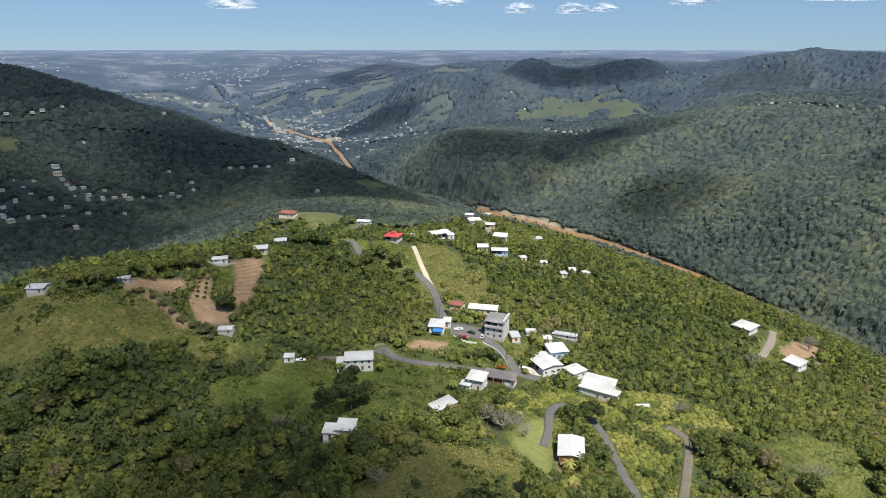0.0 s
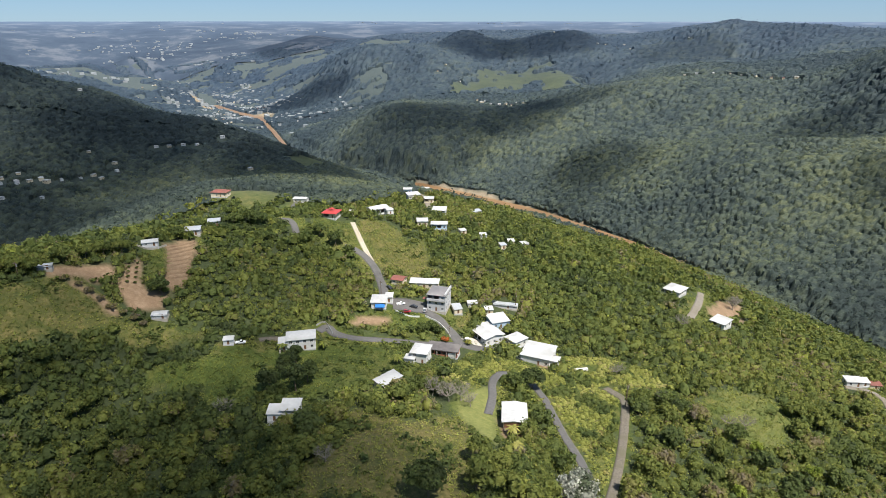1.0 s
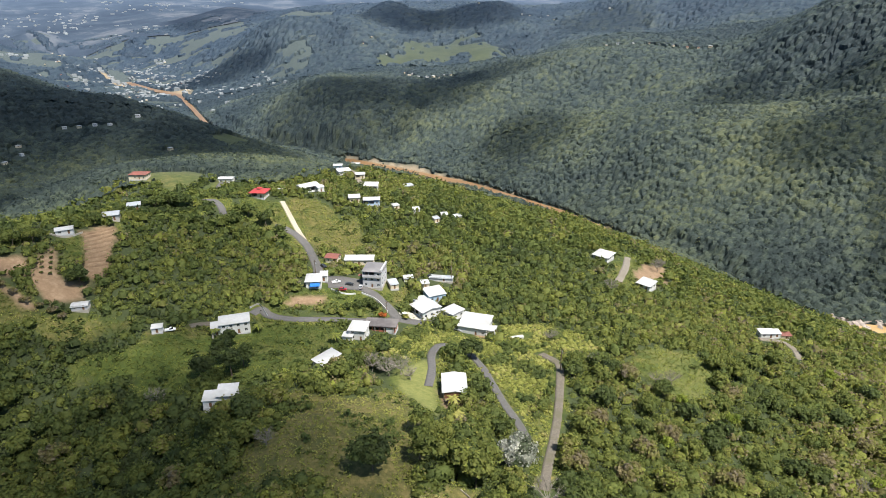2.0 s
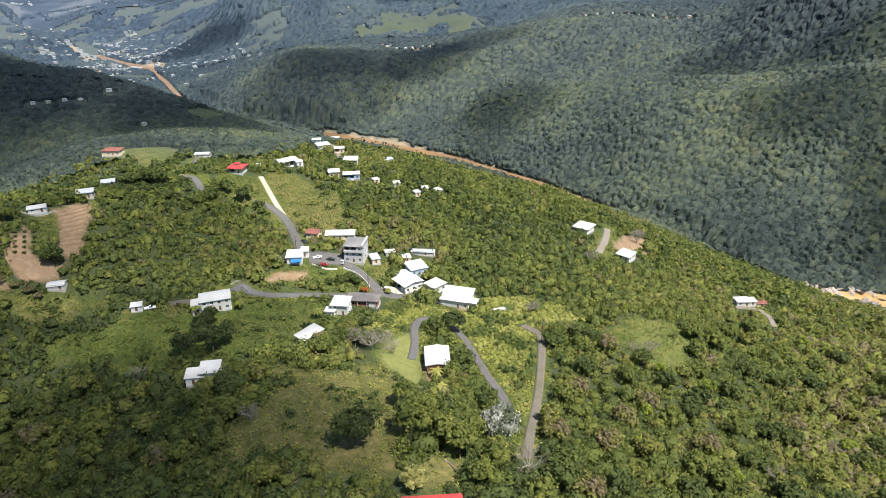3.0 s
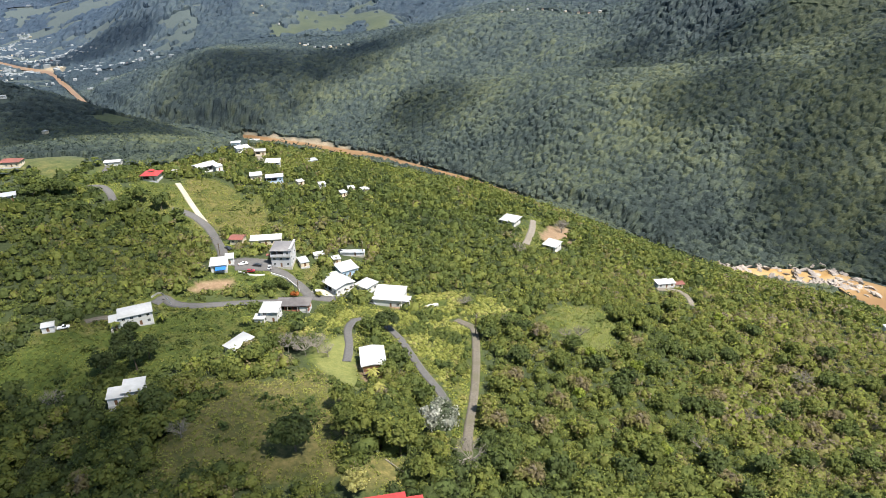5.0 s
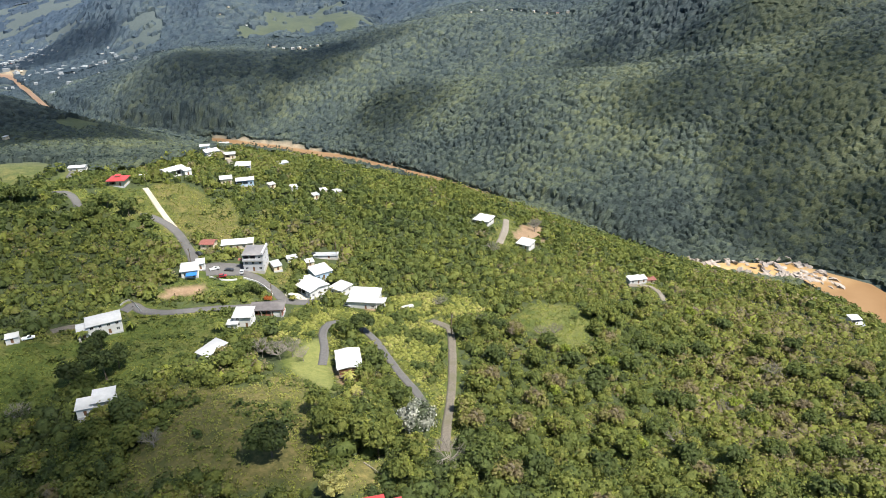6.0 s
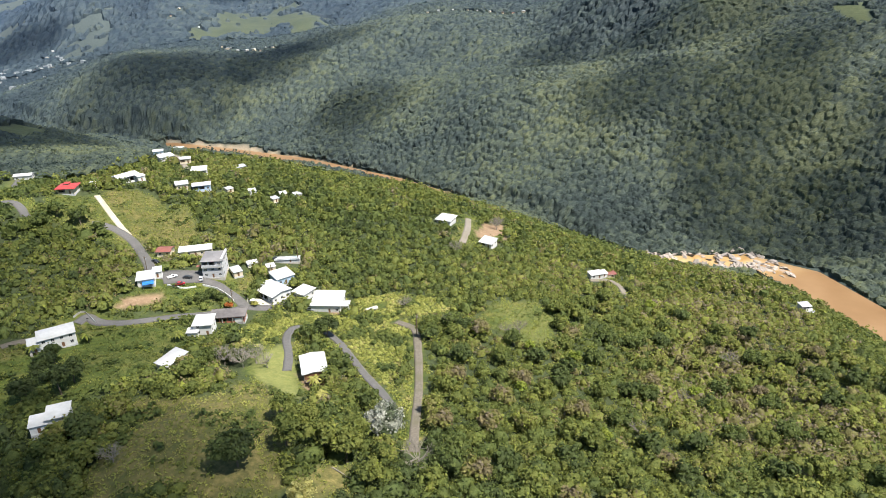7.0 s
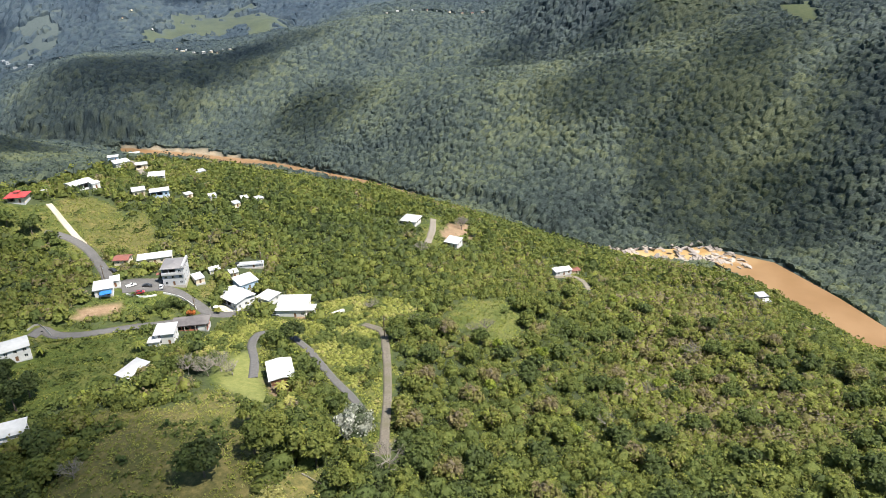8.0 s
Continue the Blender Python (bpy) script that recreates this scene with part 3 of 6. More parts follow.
def canopy(inner, outer, step, turn, cell, rise):
    """The closed leaf cover of far woods: crown beside crown, square to the slope; the sheet dips under the ground where nothing grows."""
    b, r = np.meshgrid(np.radians(np.arange(-41, 71, turn)), np.arange(inner, outer + step, step))
    x, y = (r * np.sin(b)).ravel(), (r * np.cos(b)).ravel()
    x = x + step * 0.5 * (lattice(np.arange(x.size), np.zeros(x.size), 91) - 0.5)
    y = y + step * 0.5 * (lattice(np.arange(x.size), np.ones(x.size), 97) - 0.5)
    big, own = crown_field(x, y, cell, 92)
    small, twig = crown_field(x, y, cell * 0.4, 192)
    grows = wooded(x, y) & ~settled(x, y)
    stand = 0.7 + 0.6 * value_noise(x / 60, y / 60, 98)
    z = height(x, y)
    up = np.stack([(height(x - 8, y) - height(x + 8, y)) / 16, (height(x, y - 8) - height(x, y + 8)) / 16, np.ones(x.size)], -1)
    up /= np.linalg.norm(up, axis=1, keepdims=True)
    lift = np.where(grows, rise * stand * (0.1 + 0.9 * big + 0.28 * small), -6.0)
    tint = np.clip(hill_tint(x, y) + 0.62 * (own - 0.5) + 0.24 * (twig - 0.5), 0, 1)
    i = np.arange(b.size).reshape(b.shape)
    f = np.stack([i[:-1, :-1], i[:-1, 1:], i[1:, 1:], i[1:, :-1]], -1).reshape(-1, 4)
    return np.stack([x, y, z], -1) + up * lift[:, None], f, tint


def far_woods(inner, outer, step, turn, cell, rise, tufts, label):
    """Woods across the river: a closed canopy of round crowns, with leaf clumps that stand out of it."""
    rng = np.random.default_rng(int(inner))
    x, y = scatter(inner, outer, cell * 1.1, rng, -40, 70)
    keep = wooded(x, y) & ~settled(x, y)
    x, y = x[keep], y[keep]
    r = cell * rng.uniform(0.4, 0.7, len(x))
    tint = np.clip(hill_tint(x, y) + rng.normal(0.05, 0.2, len(x)), 0, 1)
    z = height(x, y) + rise * rng.uniform(0.3, 0.7, len(x))
    v, f, tints = joined(canopy(inner - 14, outer + 14, step, turn, cell, rise), crowns(x, y, z, r, r * 1.1, tint, tufts, 0.26, rng, 0.8, 0.5))
    # how far the leaf colour shifts to the haze tint, by distance
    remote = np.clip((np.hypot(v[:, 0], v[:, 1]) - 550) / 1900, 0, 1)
    tagged(new("woodland", mesh_of("woodland", v, f, LEAF_HAZED, False, (("tint", tints), ("remote", remote)))), label, "woods", kind="stuff")


def woods(inner, outer, step, clumps, size, low, high, seed, label, loose, seg, rings):
    """Near woods: every plant a lobed leafy body under many leaf clumps."""
    rng = np.random.default_rng(seed)
    x, y = scatter(inner, outer, step, rng)
    keep = wooded(x, y)
    x, y = x[keep], y[keep]
    stand = value_noise(x / 34, y / 34, 41) * 0.7 + value_noise(x / 11, y / 11, 42) * 0.3
    r = (low + (high - low) * np.clip(stand * 0.55 + rng.uniform(0, 1, len(x)) ** 2 * 0.6, 0, 1)) * 0.5
    r = np.maximum(r, step * 0.42) * (1.22 if inner < 250 else 1.32)
    tall = r * rng.uniform(0.35, 0.95, len(x))
    z = height(x, y) + r * rng.uniform(0.05, 0.6, len(x))
    scrub = -0.08 * np.clip((-15 - x) / 40, 0, 1) + 0.22 * np.exp(-(((x - 215) / 75) ** 2 + ((y - 130) / 80) ** 2))  # deeper green in the western hollow, the driest corner to the east
    tint = np.clip((0.43 if inner < 200 else 0.48) + 0.42 * fractal(x / 60, y / 60, 51, 3) + rng.normal(0, 0.17, len(x)) + scrub, 0, 1)
    # inner bodies get a darker tint, painting the shade between clumps
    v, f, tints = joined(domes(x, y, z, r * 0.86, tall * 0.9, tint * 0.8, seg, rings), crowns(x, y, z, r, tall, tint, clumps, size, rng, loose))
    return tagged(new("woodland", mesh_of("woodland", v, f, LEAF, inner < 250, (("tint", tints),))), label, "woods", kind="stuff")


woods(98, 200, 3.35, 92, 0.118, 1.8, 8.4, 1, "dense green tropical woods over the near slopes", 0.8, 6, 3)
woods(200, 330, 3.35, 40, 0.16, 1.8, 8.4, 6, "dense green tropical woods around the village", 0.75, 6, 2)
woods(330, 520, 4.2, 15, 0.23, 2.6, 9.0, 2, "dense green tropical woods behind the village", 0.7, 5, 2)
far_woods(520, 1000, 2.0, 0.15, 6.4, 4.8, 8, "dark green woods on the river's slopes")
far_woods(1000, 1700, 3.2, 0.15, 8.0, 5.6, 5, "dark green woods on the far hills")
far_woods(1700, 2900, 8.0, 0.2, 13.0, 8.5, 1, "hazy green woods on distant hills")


def tussocks():
    """Tall grass and low shrubs that break up the meadows."""
    rng = np.random.default_rng(8)
    x, y = scatter(70, 420, 1.15, rng)
    grass, dry, soil, sand = cover(x, y)
    keep = (grass > 0.3) & (soil < 0.3)
    verge = np.zeros(x.shape, bool)
    for road_line, width, paving in ROADS:
        away = line_distance(x, y, np.array(road_line, float)) - width * 0.5
        keep &= away > 0.9
        verge |= away < 3.5
    for px, py, pr in YARDS:
        keep &= np.hypot(x - px, y - py) > pr * 0.8
    tall_grass = soft_ring(x, y, MEADOWS[2][0], 3.0)
    tall_grass = np.maximum(tall_grass, soft_ring(x, y, MEADOWS[11][0], 3.0))
    lawn = soft_ring(x, y, MEADOWS[1][0], 2.0)
    keep &= (rng.random(len(x)) < 0.75 + 0.25 * tall_grass) & (lawn < 0.5) & (tall_grass < 0.5)
    tall_grass = np.maximum(tall_grass, 0.7 * verge * (y < 260))
    x, y, tall_grass = x[keep], y[keep], tall_grass[keep]
    patch = value_noise(x / 9, y / 9, 61)
    gully = soft_ring(x, y, MEADOWS[4][0], 6.0) * np.clip((x + 48) / 14, 0, 1)
    shrub = ((patch > 0.72) & (rng.random(len(x)) < 0.35)) | ((patch > 0.36) & (rng.random(len(x)) < 0.05 * gully))
    r = 0.34 + 0.6 * rng.random(len(x)) ** 2 + tall_grass * 0.65 + shrub * rng.random(len(x)) * 1.6
    dryness = cover(x, y)[1]
    tint = np.clip(0.45 + 0.5 * (dryness * 0.5 + 0.9 * fractal(x / 9, y / 9, 62, 4)) * (1 - shrub) - 0.2 * shrub + 0.14 * tall_grass + rng.normal(0, 0.09, len(x)), 0, 0.96)
    v, f, tints = crowns(x, y, height(x, y) + r * 0.1, r, r * 1.1, tint, 8, 0.42, rng, 0.5, 1.4)
    return tagged(new("tall_grass", mesh_of("tall_grass", v, f, BLADES, False, (("tint", tints),))), "tussocks of tall grass and low shrubs on the meadows", "grass", kind="stuff")


tussocks()


def tall_growth():
    """Cane-high grass and green bushes round the lanes below the houses."""
    rng = np.random.default_rng(18)
    x, y = scatter(130, 300, 1.75, rng)
    keep = np.maximum(soft_ring(x, y, MEADOWS[2][0], 3.0), soft_ring(x, y, MEADOWS[11][0], 3.0)) > 0.5
    for road_line, width, paving in ROADS:
        keep &= line_distance(x, y, np.array(road_line, float)) - width * 0.5 > 1.0
    for px, py, pr in YARDS:
        keep &= np.hypot(x - px, y - py) > pr * 0.8
    x, y = x[keep], y[keep]
    bush = (value_noise(x / 8, y / 8, 71) + 0.35 * rng.random(len(x))) > 0.80
    r = np.where(bush, rng.uniform(1.1, 2.4, len(x)), rng.uniform(0.8, 1.7, len(x)))
    tint = np.clip(np.where(bush, 0.3, 0.74) + 0.3 * fractal(x / 14, y / 14, 72, 3) + rng.normal(0, 0.08, len(x)), 0, 0.97)
    z = height(x, y) + r * 0.1
    v, f, tints = joined(domes(x, y, z, r * 0.9, r * np.where(bush, 1.0, 0.5), tint, 6, 3), crowns(x, y, z, r, r * np.where(bush, 1.1, 0.5), tint, 22, 0.26, rng, 0.4, 1.3))
    tagged(new("tall_grass", mesh_of("tall_grass", v, f, BLADES, True, (("tint", tints),))), "cane-high yellow-green grass and bushes along the lanes", "grass", kind="stuff")


tall_growth()

# ---- building parts ----
ASPHALT = plain("asphalt", (0.115, 0.110, 0.108), 0.9, 1.2, 0.3, (0.085, 0.082, 0.080), 0.3, 0.03)
GRAVEL = plain("gravel_track", (0.150, 0.130, 0.105), 0.95, 1.5, 0.4, (0.10, 0.092, 0.062), 0.5, 0.06)
CONCRETE = plain("pale_concrete", (0.42, 0.39, 0.34), 0.9, 0.8, 0.25, (0.31, 0.285, 0.24), 0.2, 0.02)
PALE_DRIVE = plain("pale_drive", (0.40, 0.355, 0.29), 0.9, 0.8, 0.25, (0.30, 0.26, 0.20), 0.2, 0.02)
WORN_DRIVE = plain("worn_drive", (0.21, 0.185, 0.155), 0.9, 0.8, 0.3, (0.15, 0.13, 0.10), 0.3, 0.03)
WHITE_ROOF = plain("white_roof_coating", (0.43, 0.43, 0.43), 0.6, 0.9, 0.16, (0.32, 0.32, 0.31), 0.1, 0.01)
WHITE_WALL = plain("white_painted_wall", (0.58, 0.58, 0.57), 0.85, 1.0, 0.15, (0.46, 0.46, 0.44), 0.15, 0.01)
GREY_WALL = plain("grey_concrete_wall", (0.46, 0.46, 0.47), 0.9, 0.9, 0.2, (0.36, 0.36, 0.36), 0.3, 0.02)
BLUE_WALL = plain("blue_painted_wall", (0.36, 0.47, 0.58), 0.85, 1.0, 0.15, (0.28, 0.38, 0.48))
CREAM_WALL = plain("cream_painted_wall", (0.60, 0.52, 0.38), 0.85, 1.0, 0.15, (0.48, 0.41, 0.30))
RED_WALL = plain("brick_red_wall", (0.34, 0.13, 0.085), 0.85, 1.0, 0.2, (0.25, 0.10, 0.07))
RED_ROOF = plain("red_metal_roof", (0.40, 0.050, 0.048), 0.5, 0.9, 0.2, (0.30, 0.045, 0.045), 0.1, 0.01)
RUST_ROOF = plain("rusty_red_roof", (0.225, 0.082, 0.066), 0.7, 0.9, 0.3, (0.16, 0.070, 0.056), 0.2, 0.02)
GREY_ROOF = plain("weathered_grey_roof", (0.26, 0.25, 0.25), 0.8, 0.5, 0.3, (0.15, 0.145, 0.15), 0.3, 0.03)
DARK_ROOF = plain("dark_tar_roof", (0.115, 0.105, 0.105), 0.85, 0.6, 0.3, (0.17, 0.155, 0.15), 0.3, 0.03)
ZINC_ROOF = plain("zinc_roof", (0.50, 0.52, 0.54), 0.45, 1.0, 0.15, (0.36, 0.34, 0.32), 0.1, 0.01, 0.4)
TIMBER = plain("weathered_timber", (0.16, 0.115, 0.075), 0.85, 2.0, 0.3, (0.10, 0.08, 0.06))
BARK = plain("grey_brown_bark", (0.16, 0.125, 0.09), 0.95, 3.0, 0.35, (0.10, 0.085, 0.065), 0.5, 0.05)
PALE_BARK = plain("bleached_bark", (0.24, 0.215, 0.185), 0.95, 3.0, 0.3, (0.17, 0.15, 0.13), 0.5, 0.05)
DOOR_WOOD = plain("brown_door", (0.17, 0.09, 0.05), 0.6, 2.0, 0.2)
BLUE_SHEET = plain("blue_tarpaulin", (0.03, 0.16, 0.50), 0.5, 1.5, 0.2)
TYRE = plain("tyre_rubber", (0.02, 0.02, 0.02), 0.85, 6.0, 0.2)
STEEL = plain("bright_steel", (0.55, 0.55, 0.56), 0.35, 6.0, 0.1, None, 0.05, 0.005, 0.9)
ROCK = plain("grey_river_rock", (0.36, 0.31, 0.27), 0.9, 0.35, 0.4, (0.20, 0.175, 0.16), 0.6, 0.2)


def glass_material():
    n = Nodes("window_glass", 0.12)
    n.bsdf.inputs["Specular IOR Level"].default_value = 0.6
    return n.colour(n.ramp(n.noise(0.6, 2, "World"), [(0.3, (0.020, 0.024, 0.028)), (0.7, (0.045, 0.052, 0.058))]))


def paint(name, base):
    n = Nodes(name, 0.3)
    n.bsdf.inputs["Coat Weight"].default_value = 0.6
    return n.colour(n.ramp(n.noise(1.5, 3, "World"), [(0.3, tuple(c * 0.9 for c in base)), (0.7, base)]))


GLASS = glass_material()


def part(name, bm, material, parent, label=""):
    """One mesh object under a thing or a part."""
    me = bpy.data.meshes.new(name)
    bm.to_mesh(me)
    bm.free()
    me.materials.append(material)
    ob = new(name, me)
    ob.parent = parent
    return tagged(ob, label) if label else ob


def base_of(name, m, label, category, group=""):
    ob = new(name)
    ob.empty_display_size = 0.5
    ob.matrix_world = m
    return tagged(ob, label, category, group)


def box(bm, x0, x1, y0, y1, z0, z1, bevel=0.0):
    r = bmesh.ops.create_cube(bm, size=1.0, matrix=Matrix.Translation(((x0 + x1) / 2, (y0 + y1) / 2, (z0 + z1) / 2)) @ Matrix.Diagonal((x1 - x0, y1 - y0, z1 - z0, 1)))
    if bevel:
        edges = list({e for v in r["verts"] for e in v.link_edges})
        bmesh.ops.bevel(bm, geom=edges, offset=bevel, segments=1, affect="EDGES")
    return bm


def boxed(*args, **kw):
    return box(bmesh.new(), *args, **kw)


def tube(bm, a, b, ra, rb, sides=7):
    """A tapered round bar from a to b."""
    a, b = Vector(a), Vector(b)
    m = Matrix.Translation((a + b) / 2) @ (b - a).to_track_quat("Z", "Y").to_matrix().to_4x4()
    bmesh.ops.create_cone(bm, cap_ends=True, segments=sides, radius1=ra, radius2=rb, depth=(b - a).length, matrix=m)
    return bm


def wall_skin(bm, length, z0, z1, thick, openings, m):
    """One outer wall with openings and their reveals. m carries it from x along the wall, outside towards -y."""
    xs = sorted({0.0, length, *(v for o in openings for v in o[:2])})
    zs = sorted({z0, z1, *(v for o in openings for v in o[2:4])})

    def quad(*pts):
        bm.faces.new([bm.verts.new(m @ Vector(p)) for p in pts])

    for xa, xb in zip(xs, xs[1:]):
        for za, zb in zip(zs, zs[1:]):
            cx, cz = (xa + xb) / 2, (za + zb) / 2
            if not any(o[0] < cx < o[1] and o[2] < cz < o[3] for o in openings):
                quad((xa, 0, za), (xb, 0, za), (xb, 0, zb), (xa, 0, zb))
                quad((xa, thick, za), (xa, thick, zb), (xb, thick, zb), (xb, thick, za))
    for a, b, c, d in openings:
        quad((a, 0, c), (a, 0, d), (a, thick, d), (a, thick, c))
        quad((b, 0, c), (b, thick, c), (b, thick, d), (b, 0, d))
        quad((a, 0, c), (a, thick, c), (b, thick, c), (b, 0, c))
        quad((a, 0, d), (b, 0, d), (b, thick, d), (a, thick, d))


def window(parent, m, a, b, c, d):
    """A framed window set back in its opening, with a sill and louvres across the pane."""
    f = bmesh.new()
    for q in ((a, b, c, c + 0.07), (a, b, d - 0.07, d), (a, a + 0.07, c + 0.07, d - 0.07), (b - 0.07, b, c + 0.07, d - 0.07), ((a + b) / 2 - 0.03, (a + b) / 2 + 0.03, c + 0.07, d - 0.07)):
        box(f, q[0], q[1], 0.06, 0.12, q[2], q[3])
    f.transform(m)
    win = part("window", f, WHITE_WALL, parent)
    p = boxed(a + 0.07, b - 0.07, 0.085, 0.1, c + 0.07, d - 0.07)
    p.transform(m)
    part("pane", p, GLASS, win, "dark glass pane")
    s = boxed(a - 0.08, b + 0.08, -0.08, 0.1, c - 0.08, c - 0.004)
    s.transform(m)
    part("sill", s, CONCRETE, win)


def roof_mesh(kind, w, d, z, over, rise):
    """The roof over a w by d plan, with its thickness."""
    bm = bmesh.new()
    X, Y, t = w / 2 + over, d / 2 + over, 0.16
    if kind == "flat":
        box(bm, -X, X, -Y, Y, z, z + 0.2, 0.03)
        for q in ((-X, X, -Y, -Y + 0.18), (-X, X, Y - 0.18, Y), (-X, -X + 0.18, -Y + 0.18, Y - 0.18), (X - 0.18, X, -Y + 0.18, Y - 0.18)):
            box(bm, *q, z + 0.19, z + 0.38)
        return bm
    if kind == "shed":
        top = [(-X, -Y, z), (X, -Y, z), (X, Y, z + rise), (-X, Y, z + rise)]
        faces = [(0, 1, 2, 3)]
    elif kind == "hip":
        k = max(0.0, X - Y) if X >= Y else 0.0
        j = max(0.0, Y - X) if Y > X else 0.0
        top = [(-X, -Y, z), (X, -Y, z), (X, Y, z), (-X, Y, z), (-k - 0.05, -j - 0.05, z + rise), (k + 0.05, j + 0.05, z + rise)]
        faces = [(0, 1, 5, 4), (2, 3, 4, 5), (1, 2, 5), (3, 0, 4)] if X >= Y else [(0, 1, 4), (2, 3, 5), (1, 2, 5, 4), (3, 0, 4, 5)]
    elif kind == "gable_y":
        top = [(-X, -Y, z), (0, -Y, z + rise), (X, -Y, z), (X, Y, z), (0, Y, z + rise), (-X, Y, z)]
        faces = [(0, 1, 4, 5), (1, 2, 3, 4)]
    else:
        top = [(-X, -Y, z), (X, -Y, z), (X, 0, z + rise), (X, Y, z), (-X, Y, z), (-X, 0, z + rise)]
        faces = [(0, 1, 2, 5), (5, 2, 3, 4)]
    up = [bm.verts.new(Vector(p) + Vector((0, 0, t))) for p in top]
    low = [bm.verts.new(p) for p in top]
    for f in faces:
        bm.faces.new([up[i] for i in f])
        bm.faces.new([low[i] for i in reversed(f)])
    rim = [e for e in bm.edges if len(e.link_faces) == 1 and all(v in up for v in e.verts)]
    index = {v: i for i, v in enumerate(up)}
    for e in rim:
        a, b = (index[v] for v in e.verts)
        bm.faces.new([up[a], up[b], low[b], low[a]])
    bmesh.ops.recalc_face_normals(bm, faces=bm.faces)
    return bm


def gables(home, kind, w, d, z, rise, wall, shift):
    """Fills the wall up to a sloping roof, a piece at each end."""
    x, y, t = w / 2, d / 2, 0.18
    if kind == "gable":
        ends = [[(-x, -y, z), (-x, 0, z + rise), (-x, y, z)], [(x - t, -y, z), (x - t, 0, z + rise), (x - t, y, z)]]
    elif kind == "gable_y":
        ends = [[(-x, -y, z), (x, -y, z), (0, -y, z + rise)], [(-x, y - t, z), (x, y - t, z), (0, y - t, z + rise)]]
    elif kind == "shed":
        ends = [[(-x, -y, z), (-x, y, z + rise), (-x, y, z)], [(x - t, -y, z), (x - t, y, z + rise), (x - t, y, z)], [(-x + t, y - t, z), (-x + t, y - t, z + rise), (x - t, y - t, z + rise), (x - t, y - t, z)]]
    else:
        ends = []
    for i, end in enumerate(ends):
        along = Vector((0, t, 0)) if kind == "gable_y" or i == 2 else Vector((t, 0, 0))
        bm = bmesh.new()
        a = [bm.verts.new(p) for p in end]
        b = [bm.verts.new(Vector(p) + along) for p in end]
        bm.faces.new(a)
        bm.faces.new(b[::-1])
        for k in range(len(a)):
            bm.faces.new((a[k - 1], b[k - 1], b[k], a[k]))
        bmesh.ops.recalc_face_normals(bm, faces=bm.faces)
        bm.transform(shift)
        part("gable", bm, wall, home)


def ground_at(x, y):
    return float(height([x], [y])[0])


def lie(x, y, w, d, turn):
    """The lowest and the middle ground under a turned w by d plan."""
    c, s = math.cos(radians(turn)), math.sin(radians(turn))
    low = min(ground_at(x + c * a - s * b, y + s * a + c * b) for a in (-w / 2, 0, w / 2) for b in (-d / 2, 0, d / 2))
    return low, ground_at(x, y)


def volume(home, w, d, z0, top, storeys, wall, kind, roof, rise, over, low, open_front, offset=(0, 0), seed=0, rows=None):
    """One block of a house: plinth, walls with windows and doors, floors, roof."""
    rng = random.Random(seed)
    ox, oy = offset
    shift = Matrix.Translation((ox, oy, 0))
    p = boxed(-w / 2 - 0.12, w / 2 + 0.12, -d / 2 - 0.12, d / 2 + 0.12, low, z0, 0.03)
    p.transform(shift)
    part("plinth", p, GREY_WALL if wall != GREY_WALL else CONCRETE, home)
    storey = (top - z0) / storeys
    body = bmesh.new()
    sides = ((w, pose(-w / 2, -d / 2, 0)), (d, pose(w / 2, -d / 2, 0, 0, 0, 90)), (w, pose(w / 2, d / 2, 0, 0, 0, 180)), (d, pose(-w / 2, d / 2, 0, 0, 0, -90)))
    wins = []
    for k, (length, m) in enumerate(sides):
        for s in range(storeys):
            za, zb = z0 + s * storey, z0 + (s + 1) * storey - 0.002
            holes = []
            n = max(1, int(length / 2.9))
            for i in range(n):
                cx = (i + 0.5) * length / n
                if open_front and k == 0 and s == storeys - 1 and i < max(1, n - 1):
                    holes.append((cx - length / n * 0.44, cx + length / n * 0.44, za + 0.9, zb - 0.25, "gap"))
                elif s == 0 and k == 0 and i == n // 2:
                    holes.append((cx - 0.5, cx + 0.5, za + 0.05, za + 2.15, "door"))
                elif rng.random() < 0.85 and length / n > 1.5:
                    holes.append((cx - 0.62, cx + 0.62, za + 0.95, za + min(2.15, storey - 0.3), "window"))
            wall_skin(body, length, za, zb, 0.2, [h[:4] for h in holes], shift @ m)
            wins += [(shift @ m, h) for h in holes]
    part("wall", body, wall, home)
    gables(home, kind, w - 0.01, d - 0.01, top, rise, wall, shift)
    for m, h in wins:
        if h[4] == "window":
            window(home, m, *h[:4])
        elif h[4] == "door":
            q = boxed(h[0] + 0.03, h[1] - 0.03, 0.08, 0.13, h[2], h[3] - 0.03)
            q.transform(m)
            door = part("door", q, DOOR_WOOD, home)
            k = boxed(h[1] - 0.18, h[1] - 0.12, 0.02, 0.08, h[2] + 0.95, h[2] + 1.1)
            k.transform(m)
            part("handle", k, STEEL, door)
        else:
            r = boxed(h[0], h[1], 0.04, 0.1, h[2] + 0.004, h[2] + 0.08)
            r.transform(m)
            part("balustrade", r, wall, home)
    for s in range(storeys + 1):
        z = min(z0 + s * storey, top - 0.2)
        inner = boxed(-w / 2 + 0.21, w / 2 - 0.21, -d / 2 + 0.21, d / 2 - 0.21, z, z + 0.12)
        inner.transform(shift)
        part("floor_slab", inner, CONCRETE, home)
    r = roof_mesh(kind, w, d, top + 0.004, over, rise)
    r.transform(shift)
    return part("roof", r, roof, home)


